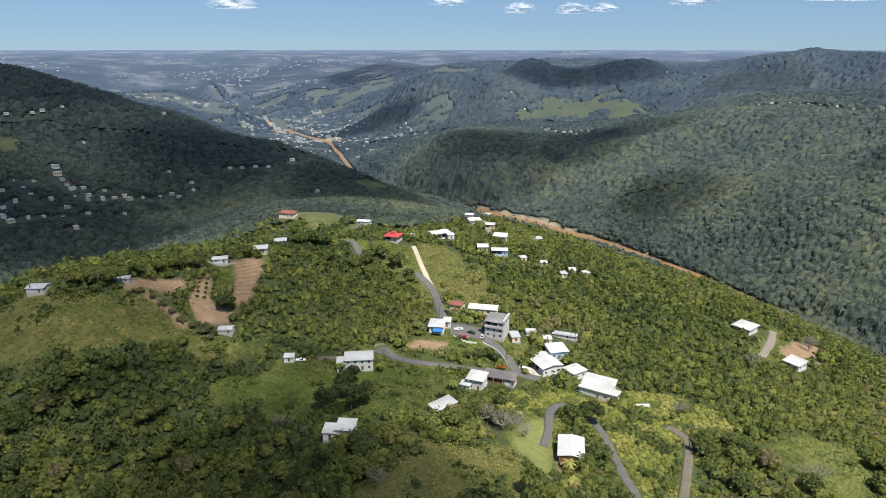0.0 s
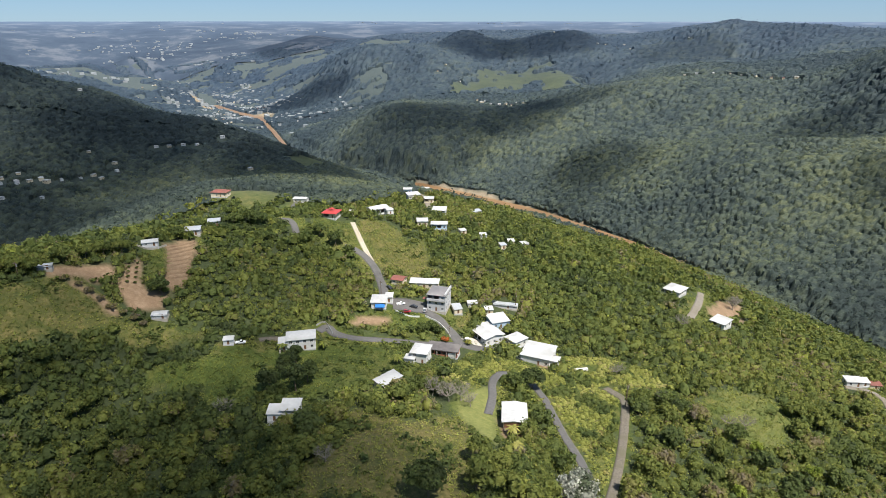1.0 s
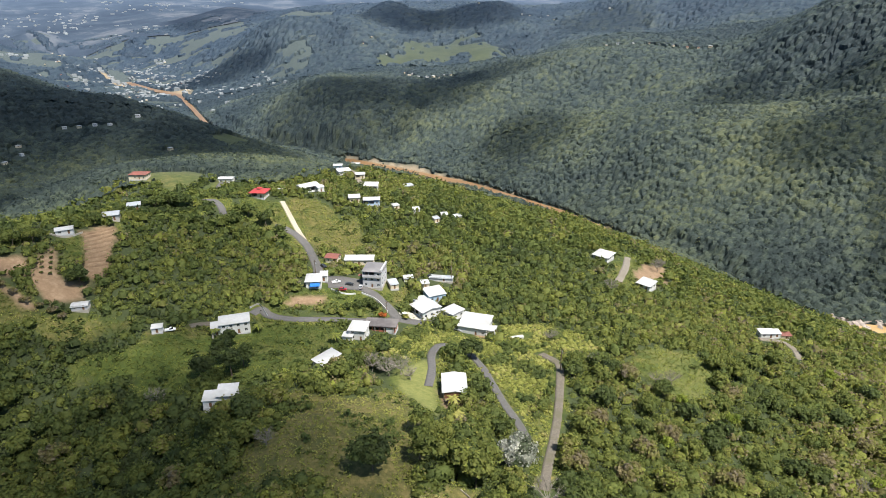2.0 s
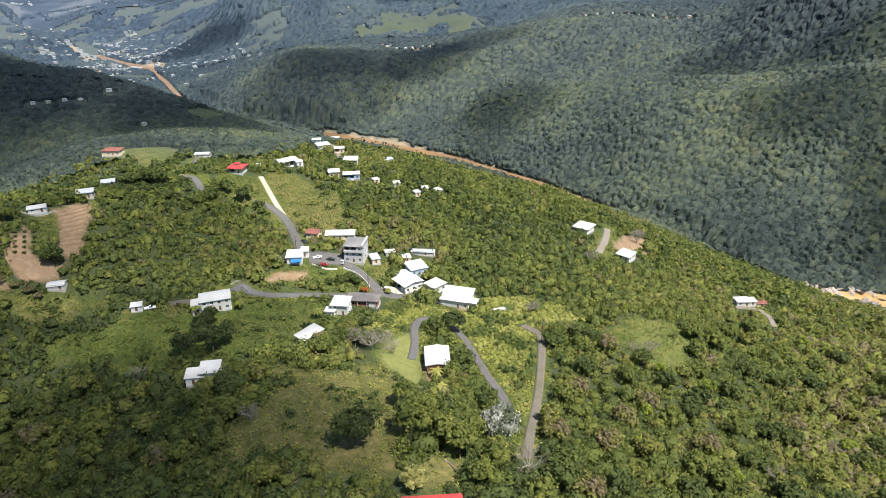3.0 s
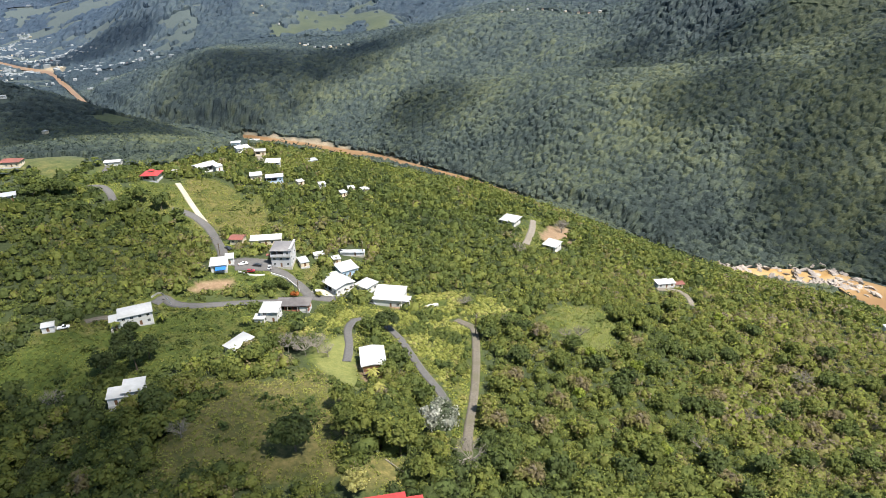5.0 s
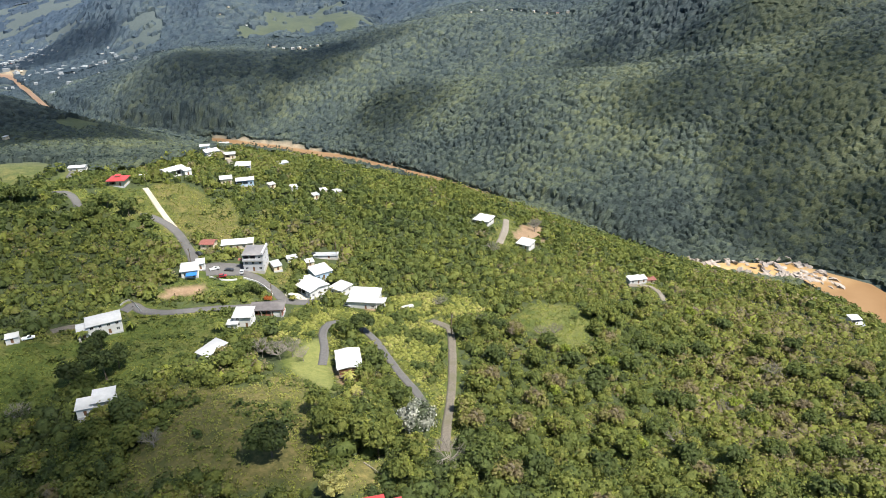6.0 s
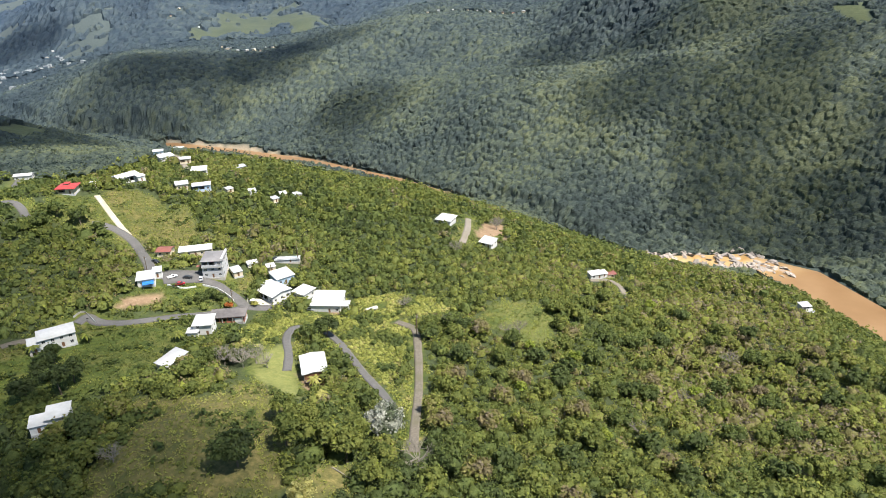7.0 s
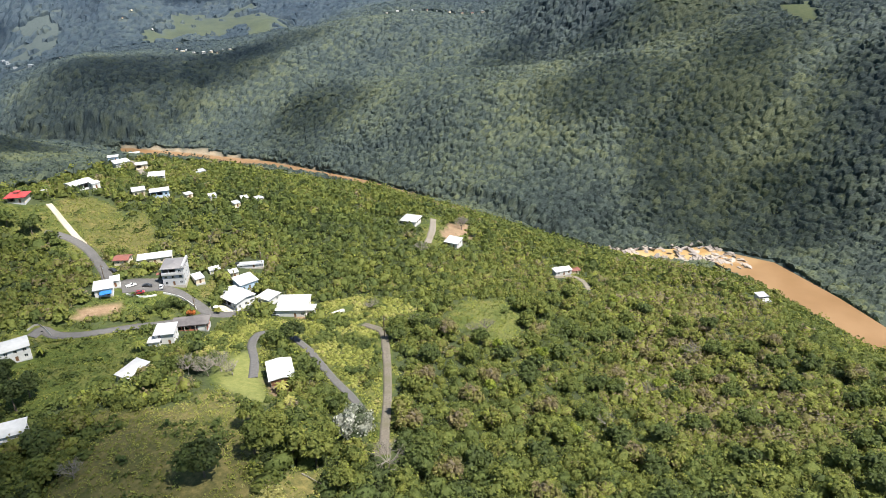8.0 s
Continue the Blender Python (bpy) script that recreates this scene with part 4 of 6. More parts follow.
def house(label, x, y, w, d, turn, top, storeys=1, wall=WHITE_WALL, kind="hip", roof=WHITE_ROOF, rise=1.0, over=0.6, open_front=False, category="house", name="house", wing=None, seed=0, group=""):
    """A house on the slope; top: the eaves over the ground. wing: a second block (w, d, x, y, top)."""
    low, mid = lie(x, y, w, d, turn)
    home = base_of(name, pose(x, y, mid, 0, 0, turn), label, category, group)
    volume(home, w, d, 0.25, top, storeys, wall, kind, roof, rise, over, low - mid - 0.6, open_front, (0, 0), seed)
    if wing:
        volume(home, wing[0], wing[1], 0.25, wing[4], 1, wall, "flat" if len(wing) < 6 else wing[5], roof, 0.7, 0.35, low - mid - 1.2, False, wing[2:4], seed + 7)
    return home


def posts(home, places, z0, z1, material=CONCRETE, r=0.12):
    for x, y in places:
        part("post", boxed(x - r, x + r, y - r, y + r, z0, z1), material, home)


# ---- the village ----
near = house("white-roofed house on posts with a shaded front porch", 46, 190, 8.2, 11.5, -11, 4.9, 2, CREAM_WALL, "gable_y", WHITE_ROOF, 0.7, 0.7, True, seed=1)
deck = part("porch_deck", boxed(-4.1, 4.1, -8.2, -5.8, 2.3, 2.5), TIMBER, near)
posts(near, [(-3.9, -8.0), (-1.3, -8.0), (1.3, -8.0), (3.9, -8.0)], -1.5, 4.7, TIMBER)
# sheet added to give the porch recess its dark shade
part("porch_shade", boxed(-3.9, 3.9, -6.05, -5.8, -0.6, 4.6), DOOR_WOOD, near, "dark brown sheet for the shade at the back of the porch")
part("stair", boxed(-4.9, -4.1, -8.2, -4.5, -0.8, 1.2), CONCRETE, near)
house("broad white flat-roofed house with a small side annex", 71, 251, 13.6, 12.6, -30, 4.0, 1, WHITE_WALL, "shed", WHITE_ROOF, 0.8, 0.5, False, wing=(3.4, 5.0, 8.6, -2.5, 3.0), seed=2)
house("white hip-roofed house between two larger ones", 63, 264, 7.4, 8.2, -58, 3.6, 1, WHITE_WALL, "hip", WHITE_ROOF, 1.1, 0.5, seed=3)
house("white two-level house with a carport wing and a terrace", 50, 268, 10.6, 10.6, -66, 4.1, 1, WHITE_WALL, "gable", WHITE_ROOF, 1.0, 0.7, True, wing=(6.0, 7.0, -7.6, 3.0, 3.4, "gable"), seed=4)
house("white-roofed house with pale blue walls", 57, 281, 9.0, 9.0, 12, 3.7, 1, BLUE_WALL, "shed", WHITE_ROOF, 0.6, 0.5, seed=5)
block = house("tall grey concrete block of flats with a weathered roof", 28, 293, 9.8, 11.5, -21, 9.0, 3, GREY_WALL, "hip", GREY_ROOF, 0.9, 0.4, True, "apartment house", seed=6)
part("tower_wall", boxed(4.3, 5.1, -5.9, 6.0, 9.0, 10.2), GREY_WALL, block)
part("gallery", boxed(-4.9, 4.9, -6.4, -5.76, 5.85, 6.05), CONCRETE, block)
part("parapet", boxed(-4.9, 4.9, -6.4, -6.28, 6.054, 7.0), GREY_WALL, block)
part("red_awning", roof_mesh("shed", 2.6, 1.6, 5.6, 0.1, 0.3), RUST_ROOF, block, "rusty red awning").location = (-6.3, -3.5, 0)
house("long low shed with a white metal roof", 22, 314, 15.6, 5.4, -12, 3.2, 1, CREAM_WALL, "shed", WHITE_ROOF, 0.7, 0.4, category="shed", name="long_shed", seed=7)
house("small house with a faded red metal roof", 8, 317, 6.6, 6.0, -25, 2.9, 1, CREAM_WALL, "gable", RUST_ROOF, 0.9, 0.5, seed=8)
porch = house("white house with a blue tarpaulin over its porch", -3, 290, 7.2, 9.0, -7, 3.7, 1, WHITE_WALL, "hip", WHITE_ROOF, 0.9, 0.6, False, wing=(3.6, 4.4, 4.6, 5.0, 3.2, "shed"), seed=9)
part("tarpaulin", roof_mesh("shed", 4.6, 2.4, 2.3, 0.1, 0.5), BLUE_SHEET, porch, "bright blue tarpaulin").location = (1.0, -6.2, 0)
posts(porch, [(-1.2, -7.2), (3.2, -7.2)], -1.0, 2.3, STEEL, 0.05)
lng = house("long two-storey white house with a row of windows", -38, 251.5, 12.2, 7.0, 6, 5.4, 2, WHITE_WALL, "shed", WHITE_ROOF, 0.6, 0.5, False, wing=(4.2, 5.0, -7.6, -0.8, 4.0, "shed"), seed=10)
part("stair", boxed(-9.6, -8.8, -6.0, -1.5, -0.5, 2.2), CONCRETE, lng)
house("white two-storey house with a stepped hip roof", 15, 242, 7.0, 8.2, -20, 5.2, 2, WHITE_WALL, "hip", WHITE_ROOF, 1.2, 0.6, False, wing=(4.2, 4.0, -3.6, -4.6, 3.2), seed=11)
bar = house("low roadside building with a dark flat roof and brick-red front", 26, 251, 14.0, 6.6, -20, 3.3, 1, RED_WALL, "flat", DARK_ROOF, 0.3, 0.7, True, "roadside store", seed=12)
posts(bar, [(-6.5, -3.8), (-2.2, -3.8), (2.2, -3.8), (6.5, -3.8)], -0.8, 3.3)
part("shutter", boxed(3.0, 6.2, -3.5, -3.36, 0.4, 2.6), WHITE_WALL, bar, "white roller shutter")
house("white sheet-roofed house on a grassy slope", 0, 212, 5.8, 9.2, -55, 3.6, 1, CREAM_WALL, "shed", WHITE_ROOF, 0.8, 0.5, seed=13)
house("white house with two stepped roofs among trees", -35, 194, 6.2, 6.0, -5, 4.4, 1, WHITE_WALL, "shed", WHITE_ROOF, 0.7, 0.5, False, wing=(5.0, 5.0, -5.4, -1.0, 3.2, "shed"), seed=14)
house("small white shed at the end of a terrace", -69, 250, 4.2, 3.2, 3, 2.4, 1, WHITE_WALL, "shed", WHITE_ROOF, 0.4, 0.3, category="shed", name="shed", seed=15)
house("zinc-roofed hut beside bare soil", -102, 266, 6.4, 4.8, 2, 1.9, 1, GREY_WALL, "gable", WHITE_ROOF, 0.7, 0.3, category="hut", name="hut", seed=16)
house("white-roofed house above a cut field", -118, 311, 7.4, 5.4, 15, 2.3, 1, WHITE_WALL, "gable", WHITE_ROOF, 0.8, 0.4, seed=17)
house("grey-roofed house at the head of a brown field", -103, 332, 8.4, 7.2, 8, 3.0, 1, GREY_WALL, "gable", ZINC_ROOF, 0.9, 0.5, True, seed=18)
house("small grey-roofed house among ridge trees", -96, 351, 6.2, 6.4, 11, 3.3, 1, WHITE_WALL, "gable", ZINC_ROOF, 0.8, 0.5, seed=19)
house("weathered metal barn on the ridge's end", -181, 259, 7.6, 6.4, 0, 2.3, 1, GREY_WALL, "gable", ZINC_ROOF, 0.9, 0.3, category="barn", name="barn", seed=20)
house("low zinc lean-to beside ridge trees", -152, 275, 7.0, 3.0, 14, 1.7, 1, GREY_WALL, "shed", ZINC_ROOF, 0.4, 0.3, category="shed", name="shed", seed=21)
house("lone house with a rusty red hip roof on a spur", -130, 505, 13.0, 9.0, -12, 3.8, 1, CREAM_WALL, "hip", RUST_ROOF, 1.6, 0.6, seed=22)
hut = house("red-roofed hilltop house with a raised roof lantern", -32, 384, 8.2, 8.2, -18, 3.4, 1, CREAM_WALL, "hip", RED_ROOF, 1.3, 1.1, True, seed=23)
part("lantern", boxed(-1.1, 1.1, -1.1, 1.1, 4.5, 5.3), CREAM_WALL, hut)
part("lantern_roof", roof_mesh("hip", 2.2, 2.2, 5.3, 0.5, 0.6), RED_ROOF, hut)
house("white hilltop house with a wide sloping roof", -3, 403, 12.4, 8.0, 30, 4.1, 1, WHITE_WALL, "gable", WHITE_ROOF, 1.1, 0.7, True, wing=(4.6, 5.0, 5.5, -5.2, 3.3, "gable"), seed=24)
house("white house half hidden behind ridge trees", -67, 510, 11.0, 6.4, -12, 3.4, 1, WHITE_WALL, "gable", WHITE_ROOF, 0.9, 0.5, seed=25)
LOWER = [(41, 425, 9.2, 7.6, -14, 4.6, 2), (26, 387, 6.6, 7.4, -2, 3.6, 1), (37, 386, 10.2, 6.4, -6, 3.6, 1), (26, 496, 10.0, 7.0, 15, 3.6, 1), (38, 481, 7.4, 6.4, -7, 3.6, 1), (23, 526, 7.0, 6.0, -7, 3.6, 1), (38, 522, 7.0, 6.0, -5, 3.6, 1)]
for i, (x, y, w, d, turn, top, n) in enumerate(LOWER):
    house("white-roofed house on the slope above the river", x, y, w, d, turn, top, n, (WHITE_WALL, CREAM_WALL, BLUE_WALL)[i % 3], ("shed", "gable", "hip")[i % 3], WHITE_ROOF, 0.8, 0.5, i % 2 == 0, seed=30 + i, group="houses above the river")
house("white hip-roofed bungalow by a concrete drive", 163, 305, 8.6, 9.6, -51, 3.1, 1, WHITE_WALL, "hip", WHITE_ROOF, 0.9, 0.9, True, seed=41)
house("white bungalow beside a patch of cleared soil", 175, 276, 7.6, 8.0, -56, 3.1, 1, WHITE_WALL, "shed", WHITE_ROOF, 0.5, 0.6, True, seed=42)
house("low white shack with a lean-to roof in the woods", 220, 234, 7.0, 4.4, -11, 2.8, 1, WHITE_WALL, "shed", WHITE_ROOF, 0.5, 0.4, category="shack", name="shack", wing=(3.6, 3.6, 5.4, 0.5, 2.2, "shed"), seed=43)
house("low shed with a rusty red roof beside a white shack", 231, 233, 5.0, 3.6, -14, 2.2, 1, CREAM_WALL, "shed", RUST_ROOF, 0.4, 0.3, category="shed", name="shed", seed=45)
house("grey tin-roofed cabin over the river", 294, 158, 5.0, 3.8, -20, 3.6, 1, GREY_WALL, "shed", ZINC_ROOF, 0.5, 0.4, True, wing=(4.4, 2.6, 0.6, -3.4, 1.6, "shed"), seed=44)
for i, (x, y, w, d, turn, top) in enumerate([(37, 290, 4.2, 6.4, 7, 2.6), (46, 296, 5.0, 3.4, 2, 1.9), (54, 291, 4.0, 4.0, 1, 2.2), (64, 296, 12.5, 3.0, -20, 1.9), (82, 370, 4.0, 4.4, 0, 2.6), (90, 367, 4.4, 4.0, 13, 2.6), (75, 363, 3.8, 4.4, 15, 2.6), (65, 378, 4.2, 4.2, 0, 2.6), (52, 382, 4.0, 4.0, 17, 2.6), (70, 441, 7.0, 5.2, 12, 3.2), (-20, 392, 3.6, 4.0, -12, 2.4)]):
    house("small outbuilding with a pale metal roof", x, y, w, d, turn, top, 1, (CREAM_WALL, GREY_WALL)[i % 2], "shed", WHITE_ROOF if i % 3 else ZINC_ROOF, 0.4, 0.3, category="outbuilding", name="outbuilding", seed=50 + i, group="outbuildings")
house("house with a bright red metal roof below the lookout", 24, 104, 13.5, 9.0, -10, 4.3, 1, CREAM_WALL, "gable", RED_ROOF, 1.4, 0.7, False, wing=(5.5, 6.0, 8.5, 0.5, 3.8, "gable"), seed=60)


# ---- roads ----
PAVINGS = {"asphalt": (ASPHALT, "narrow patched grey asphalt road"), "track": (GRAVEL, "rutted brown gravel track"), "concrete": (PALE_DRIVE, "pale concrete drive"), "worn": (WORN_DRIVE, "worn grey-brown concrete drive")}


def smooth_line(pts, step=1.5):
    """A rounded plan line through pts."""
    p = np.array([pts[0], *pts, pts[-1]], float)
    out = []
    for i in range(1, len(p) - 2):
        a, b, c, d = p[i - 1:i + 3]
        n = max(2, int(np.hypot(*(c - b)) / step))
        for t in np.linspace(0, 1, n, endpoint=False):
            out.append(0.5 * (2 * b + (c - a) * t + (2 * a - 5 * b + 4 * c - d) * t * t + (3 * b - a - 3 * c + d) * t ** 3))
    out.append(p[-2])
    return np.array(out)


def road(pts, width, paving, lift):
    line = smooth_line(pts)
    t = np.gradient(line, axis=0)
    t /= np.linalg.norm(t, axis=1, keepdims=True) + 1e-9
    side = np.stack([t[:, 1], -t[:, 0]], -1)
    across = np.linspace(-0.5, 0.5, 5)
    wide = width * (1 + 0.12 * fractal(line[:, 0] / 6, line[:, 1] / 6, 71, 2))
    xy = line[:, None] + side[:, None] * (across[None, :] * wide[:, None])[..., None]
    z = height(xy[..., 0].ravel(), xy[..., 1].ravel()).reshape(xy.shape[:2])
    z = 0.5 * z + 0.5 * z.mean(1, keepdims=True) + lift
    n, k = z.shape
    top = np.concatenate([xy, z[..., None]], -1)
    rows = [np.concatenate([top[:, :1] - [0, 0, 0.8], top, top[:, -1:] - [0, 0, 0.8]], 1)]
    v = rows[0].reshape(-1, 3)
    i = np.arange(n * (k + 2)).reshape(n, k + 2)
    f = np.stack([i[:-1, :-1], i[:-1, 1:], i[1:, 1:], i[1:, :-1]], -1).reshape(-1, 4)
    material, label = PAVINGS[paving]
    return tagged(new("road", mesh_of("road", v, f[:, ::-1], material, True)), label, "road", kind="structure")


for i, (pts, width, paving) in enumerate(ROADS):
    road(pts, width, paving, 0.22 + 0.006 * i)


# ---- clouds, which shade the hills ----
def cloud_material(name, body, edge_width=3.4, across=(1, 1, 0)):
    """White vapour, thinning out towards the rim."""
    n = Nodes(name, 1.0)
    n.bsdf.inputs["Base Color"].default_value = (0.85, 0.86, 0.88, 1)
    coords = n.add("ShaderNodeTexCoord").outputs["Object"]
    flat = n.add("ShaderNodeVectorMath", operation="MULTIPLY")
    n.link(coords, flat.inputs[0])
    flat.inputs[1].default_value = across
    length = n.add("ShaderNodeVectorMath", operation="LENGTH")
    n.link(flat.outputs[0], length.inputs[0])
    tex = n.add("ShaderNodeTexNoise")
    tex.inputs["Scale"].default_value, tex.inputs["Detail"].default_value = 2.2, 5
    n.link(coords, tex.inputs["Vector"])
    edge = n.math("ADD", n.math("MULTIPLY", n.math("SUBTRACT", 1.0, length.outputs["Value"]), edge_width), n.math("MULTIPLY", n.math("SUBTRACT", tex.outputs["Fac"], 0.5), 2.0), True)
    thick = n.math("MULTIPLY", edge, body)
    clear, white = n.add("ShaderNodeBsdfTransparent"), n.add("ShaderNodeMixShader")
    n.link(thick, white.inputs[0])
    n.link(clear.outputs[0], white.inputs[1])
    n.link(n.bsdf.outputs[0], white.inputs[2])
    n.link(white.outputs[0], n.tree.nodes["Material Output"].inputs["Surface"])
    return n.mat


def cloud_shape(seed):
    """A flat-bottomed heap of vapour, one unit in radius."""
    bm = bmesh.new()
    bmesh.ops.create_icosphere(bm, subdivisions=4, radius=1.0)
    for v in bm.verts:
        p = v.co * 1.7 + Vector((seed * 7.3, 0, 0))
        v.co *= 1.0 + 0.28 * noise.fractal(p, 1.0, 2.0, 4)
        v.co.z = v.co.z if v.co.z > 0 else v.co.z * 0.25
    me = bpy.data.meshes.new("cloud")
    bm.to_mesh(me)
    bm.free()
    for poly in me.polygons:
        poly.use_smooth = True
    return me


WISP = cloud_material("wispy_cloud", 0.34, 1.3, (1, 0, 1))
FAINT = cloud_material("faint_cloud", 0.20)
DENSE, THIN = cloud_material("dense_cloud", 0.37), cloud_material("thin_cloud", 0.30)


def cloud(x, y, z, rx, ry, rz, material, seed, turn=0.0):
    me = cloud_shape(seed)
    me.materials.append(material)
    ob = new("cloud", me)
    ob.matrix_world = pose(x, y, z, 0, 0, turn) @ Matrix.Diagonal((rx, ry, rz, 1))
    return tagged(ob, "white fair-weather cumulus cloud, over the hills unseen and set for its shade", "cloud", "clouds", "structure")


CLOUD_LEVEL = 950.0
# the ground each cloud shades: x, y, half width, half depth, turn
SHADED = [(-520, 820, 300, 250, 10, DENSE), (-230, 860, 210, 170, -20, DENSE), (-420, 590, 150, 110, 0, DENSE), (-104, 834, 110, 120, 7, DENSE), (-700, 1000, 220, 200, 0, DENSE), (-420, 640, 200, 120, 0, THIN),
          # this row: small unseen clouds, added to darken the near left slopes
          (-108, 186, 62, 45, 20, THIN), (-26, 229, 36, 19, 0, THIN), (-62, 226, 30, 18, 0, FAINT), (-46, 156, 50, 42, 0, THIN), (-62, 300, 60, 46, 0, FAINT), (-8, 140, 34, 38, 0, THIN), (-62, 148, 44, 34, 0, FAINT), (-165, 236, 70, 40, 0, THIN), (-125, 283, 36, 30, 0, FAINT),
          (75, 1120, 135, 140, -4, THIN), (160, 1185, 150, 85, -6, THIN), (275, 1150, 75, 110, -30, DENSE), (375, 1190, 80, 60, -18, THIN), (345, 902, 62, 60, -21, THIN), (299, 881, 42, 85, -19, FAINT),
          (330, 2200, 150, 160, -8, THIN), (570, 2130, 170, 140, -15, THIN), (440, 2170, 190, 120, -10, FAINT), (-229, 1960, 135, 90, 7, DENSE), (-330, 2950, 200, 250, 7, THIN), (930, 1880, 130, 150, -26, FAINT),
          (618, 802, 44, 66, -38, DENSE), (603, 578, 66, 74, -46, DENSE), (735, 640, 90, 50, -49, THIN), (655, 461, 60, 120, -55, DENSE), (575, 350, 100, 60, -58, DENSE), (729, 328, 60, 100, -66, THIN), (800, 500, 80, 90, -50, FAINT)]
for i, (x, y, rx, ry, turn, material) in enumerate(SHADED):
    up = CLOUD_LEVEL - ground_at(x, y)
    cloud(x + TO_SUN.x / TO_SUN.z * up, y + TO_SUN.y / TO_SUN.z * up, CLOUD_LEVEL, rx * 1.15, ry * 1.15, 60 + 0.25 * min(rx, ry), material, i, turn)
# small heaps low over the far coast
for i, (bearing, lift, rx, rz) in enumerate([(-17.5, 232, 150, 95), (6.5, 212, 100, 80), (11.0, 205, 105, 80), (13.5, 214, 90, 60), (0.5, 262, 120, 60), (20.5, 245, 150, 60), (31, 255, 260, 110)]):
    cloud(4600 * math.sin(radians(bearing)), 4600 * math.cos(radians(bearing)), EYE + lift + 40, rx * 1.1, 120, rz * 0.75, WISP, 40 + i)


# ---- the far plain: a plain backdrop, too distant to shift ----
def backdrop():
    n = Nodes("haze_glow_plain", 1.0)
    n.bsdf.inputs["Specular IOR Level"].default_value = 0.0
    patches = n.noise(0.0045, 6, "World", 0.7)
    # patch colours of the land, blued for haze
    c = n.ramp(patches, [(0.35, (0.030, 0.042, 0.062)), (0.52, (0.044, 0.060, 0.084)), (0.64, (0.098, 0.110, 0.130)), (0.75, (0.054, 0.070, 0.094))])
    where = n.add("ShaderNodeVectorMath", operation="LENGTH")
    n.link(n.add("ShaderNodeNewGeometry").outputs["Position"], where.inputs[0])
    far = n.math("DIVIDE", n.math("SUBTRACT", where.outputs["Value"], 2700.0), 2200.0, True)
    # emission stands in for haze: a blue glow, stronger farther out
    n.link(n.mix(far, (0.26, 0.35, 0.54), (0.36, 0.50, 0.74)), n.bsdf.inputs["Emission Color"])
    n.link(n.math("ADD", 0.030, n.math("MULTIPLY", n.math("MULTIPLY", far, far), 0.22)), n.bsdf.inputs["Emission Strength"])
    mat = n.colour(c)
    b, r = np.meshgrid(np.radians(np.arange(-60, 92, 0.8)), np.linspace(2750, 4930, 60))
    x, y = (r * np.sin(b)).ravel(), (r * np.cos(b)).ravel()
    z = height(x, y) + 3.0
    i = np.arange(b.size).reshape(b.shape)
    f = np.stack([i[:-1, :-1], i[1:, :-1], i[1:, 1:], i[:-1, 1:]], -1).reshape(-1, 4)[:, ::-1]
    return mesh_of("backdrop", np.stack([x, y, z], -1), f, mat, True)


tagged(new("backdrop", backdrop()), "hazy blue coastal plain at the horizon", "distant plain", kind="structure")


def specks(name, x, y, low, high, material, seed, label, category):
    """Far-off buildings too small and many to count: little blocks with pitched tops."""
    rng = np.random.default_rng(seed)
    n = len(x)
    w, d, h = rng.uniform(low, high, n), rng.uniform(low, high, n) * 0.7, rng.uniform(4, 8, n)
    a = rng.uniform(0, np.pi, n)
    z = height(x, y)
    corner = np.array([(-1, -1), (1, -1), (1, 1), (-1, 1)]) * 0.5
    px = corner[None, :, 0] * w[:, None]
    py = corner[None, :, 1] * d[:, None]
    gx = x[:, None] + px * np.cos(a)[:, None] - py * np.sin(a)[:, None]
    gy = y[:, None] + px * np.sin(a)[:, None] + py * np.cos(a)[:, None]
    rows = [np.stack([gx, gy, np.repeat((z + k)[:, None], 4, 1)], -1) for k in (-3 * np.ones(n), h)]
    v = np.concatenate(rows, 1).reshape(-1, 3)
    f = np.array([(0, 1, 5, 4), (1, 2, 6, 5), (2, 3, 7, 6), (3, 0, 4, 7), (4, 5, 6, 7)])
    faces = (np.arange(n)[:, None, None] * 8 + f[None]).reshape(-1, 4)
    return tagged(new(name, mesh_of(name, v, faces, material)), label, category, kind="stuff")


FAR_WALL = plain("far_pale_walls", (0.33, 0.36, 0.38), 0.9, 0.02, 0.4)


def plain_towns():
    rng = np.random.default_rng(77)
    r, b = rng.uniform(1750, 4700, 12000), np.radians(rng.uniform(-45, 50, 12000))
    x, y = r * np.sin(b), r * np.cos(b)
    open_land = (r > 2800) | ((b < -0.05) & (line_distance(x, y, RIVER_XY) > 40))
    x, y = x[open_land], y[open_land]
    keep = (value_noise(x / 420, y / 260, 81) * 0.6 + value_noise(x / 120, y / 80, 82) * 0.4) > 0.61 + rng.random(len(x)) * 0.12
    a, s = np.random.default_rng(79).random((2, 700))
    tx, ty = -190 - 470 * s + 330 * (a - 0.5), 1640 + 760 * s + 230 * (np.roll(a, 9) - 0.5)
    town = (line_distance(tx, ty, RIVER_XY) > water_half(ty) + 8) & (value_noise(tx / 60, ty / 45, 83) > 0.36) & (height(tx, ty) < 60)
    specks("river_town", tx[town], ty[town], 6, 15, FAR_WALL, 80, "crowded pale houses of a town along the river", "town")
    specks("distant_town", x[keep], y[keep], 5, 18, FAR_WALL, 78, "pale far-off town blocks scattered on the plain", "town")


plain_towns()


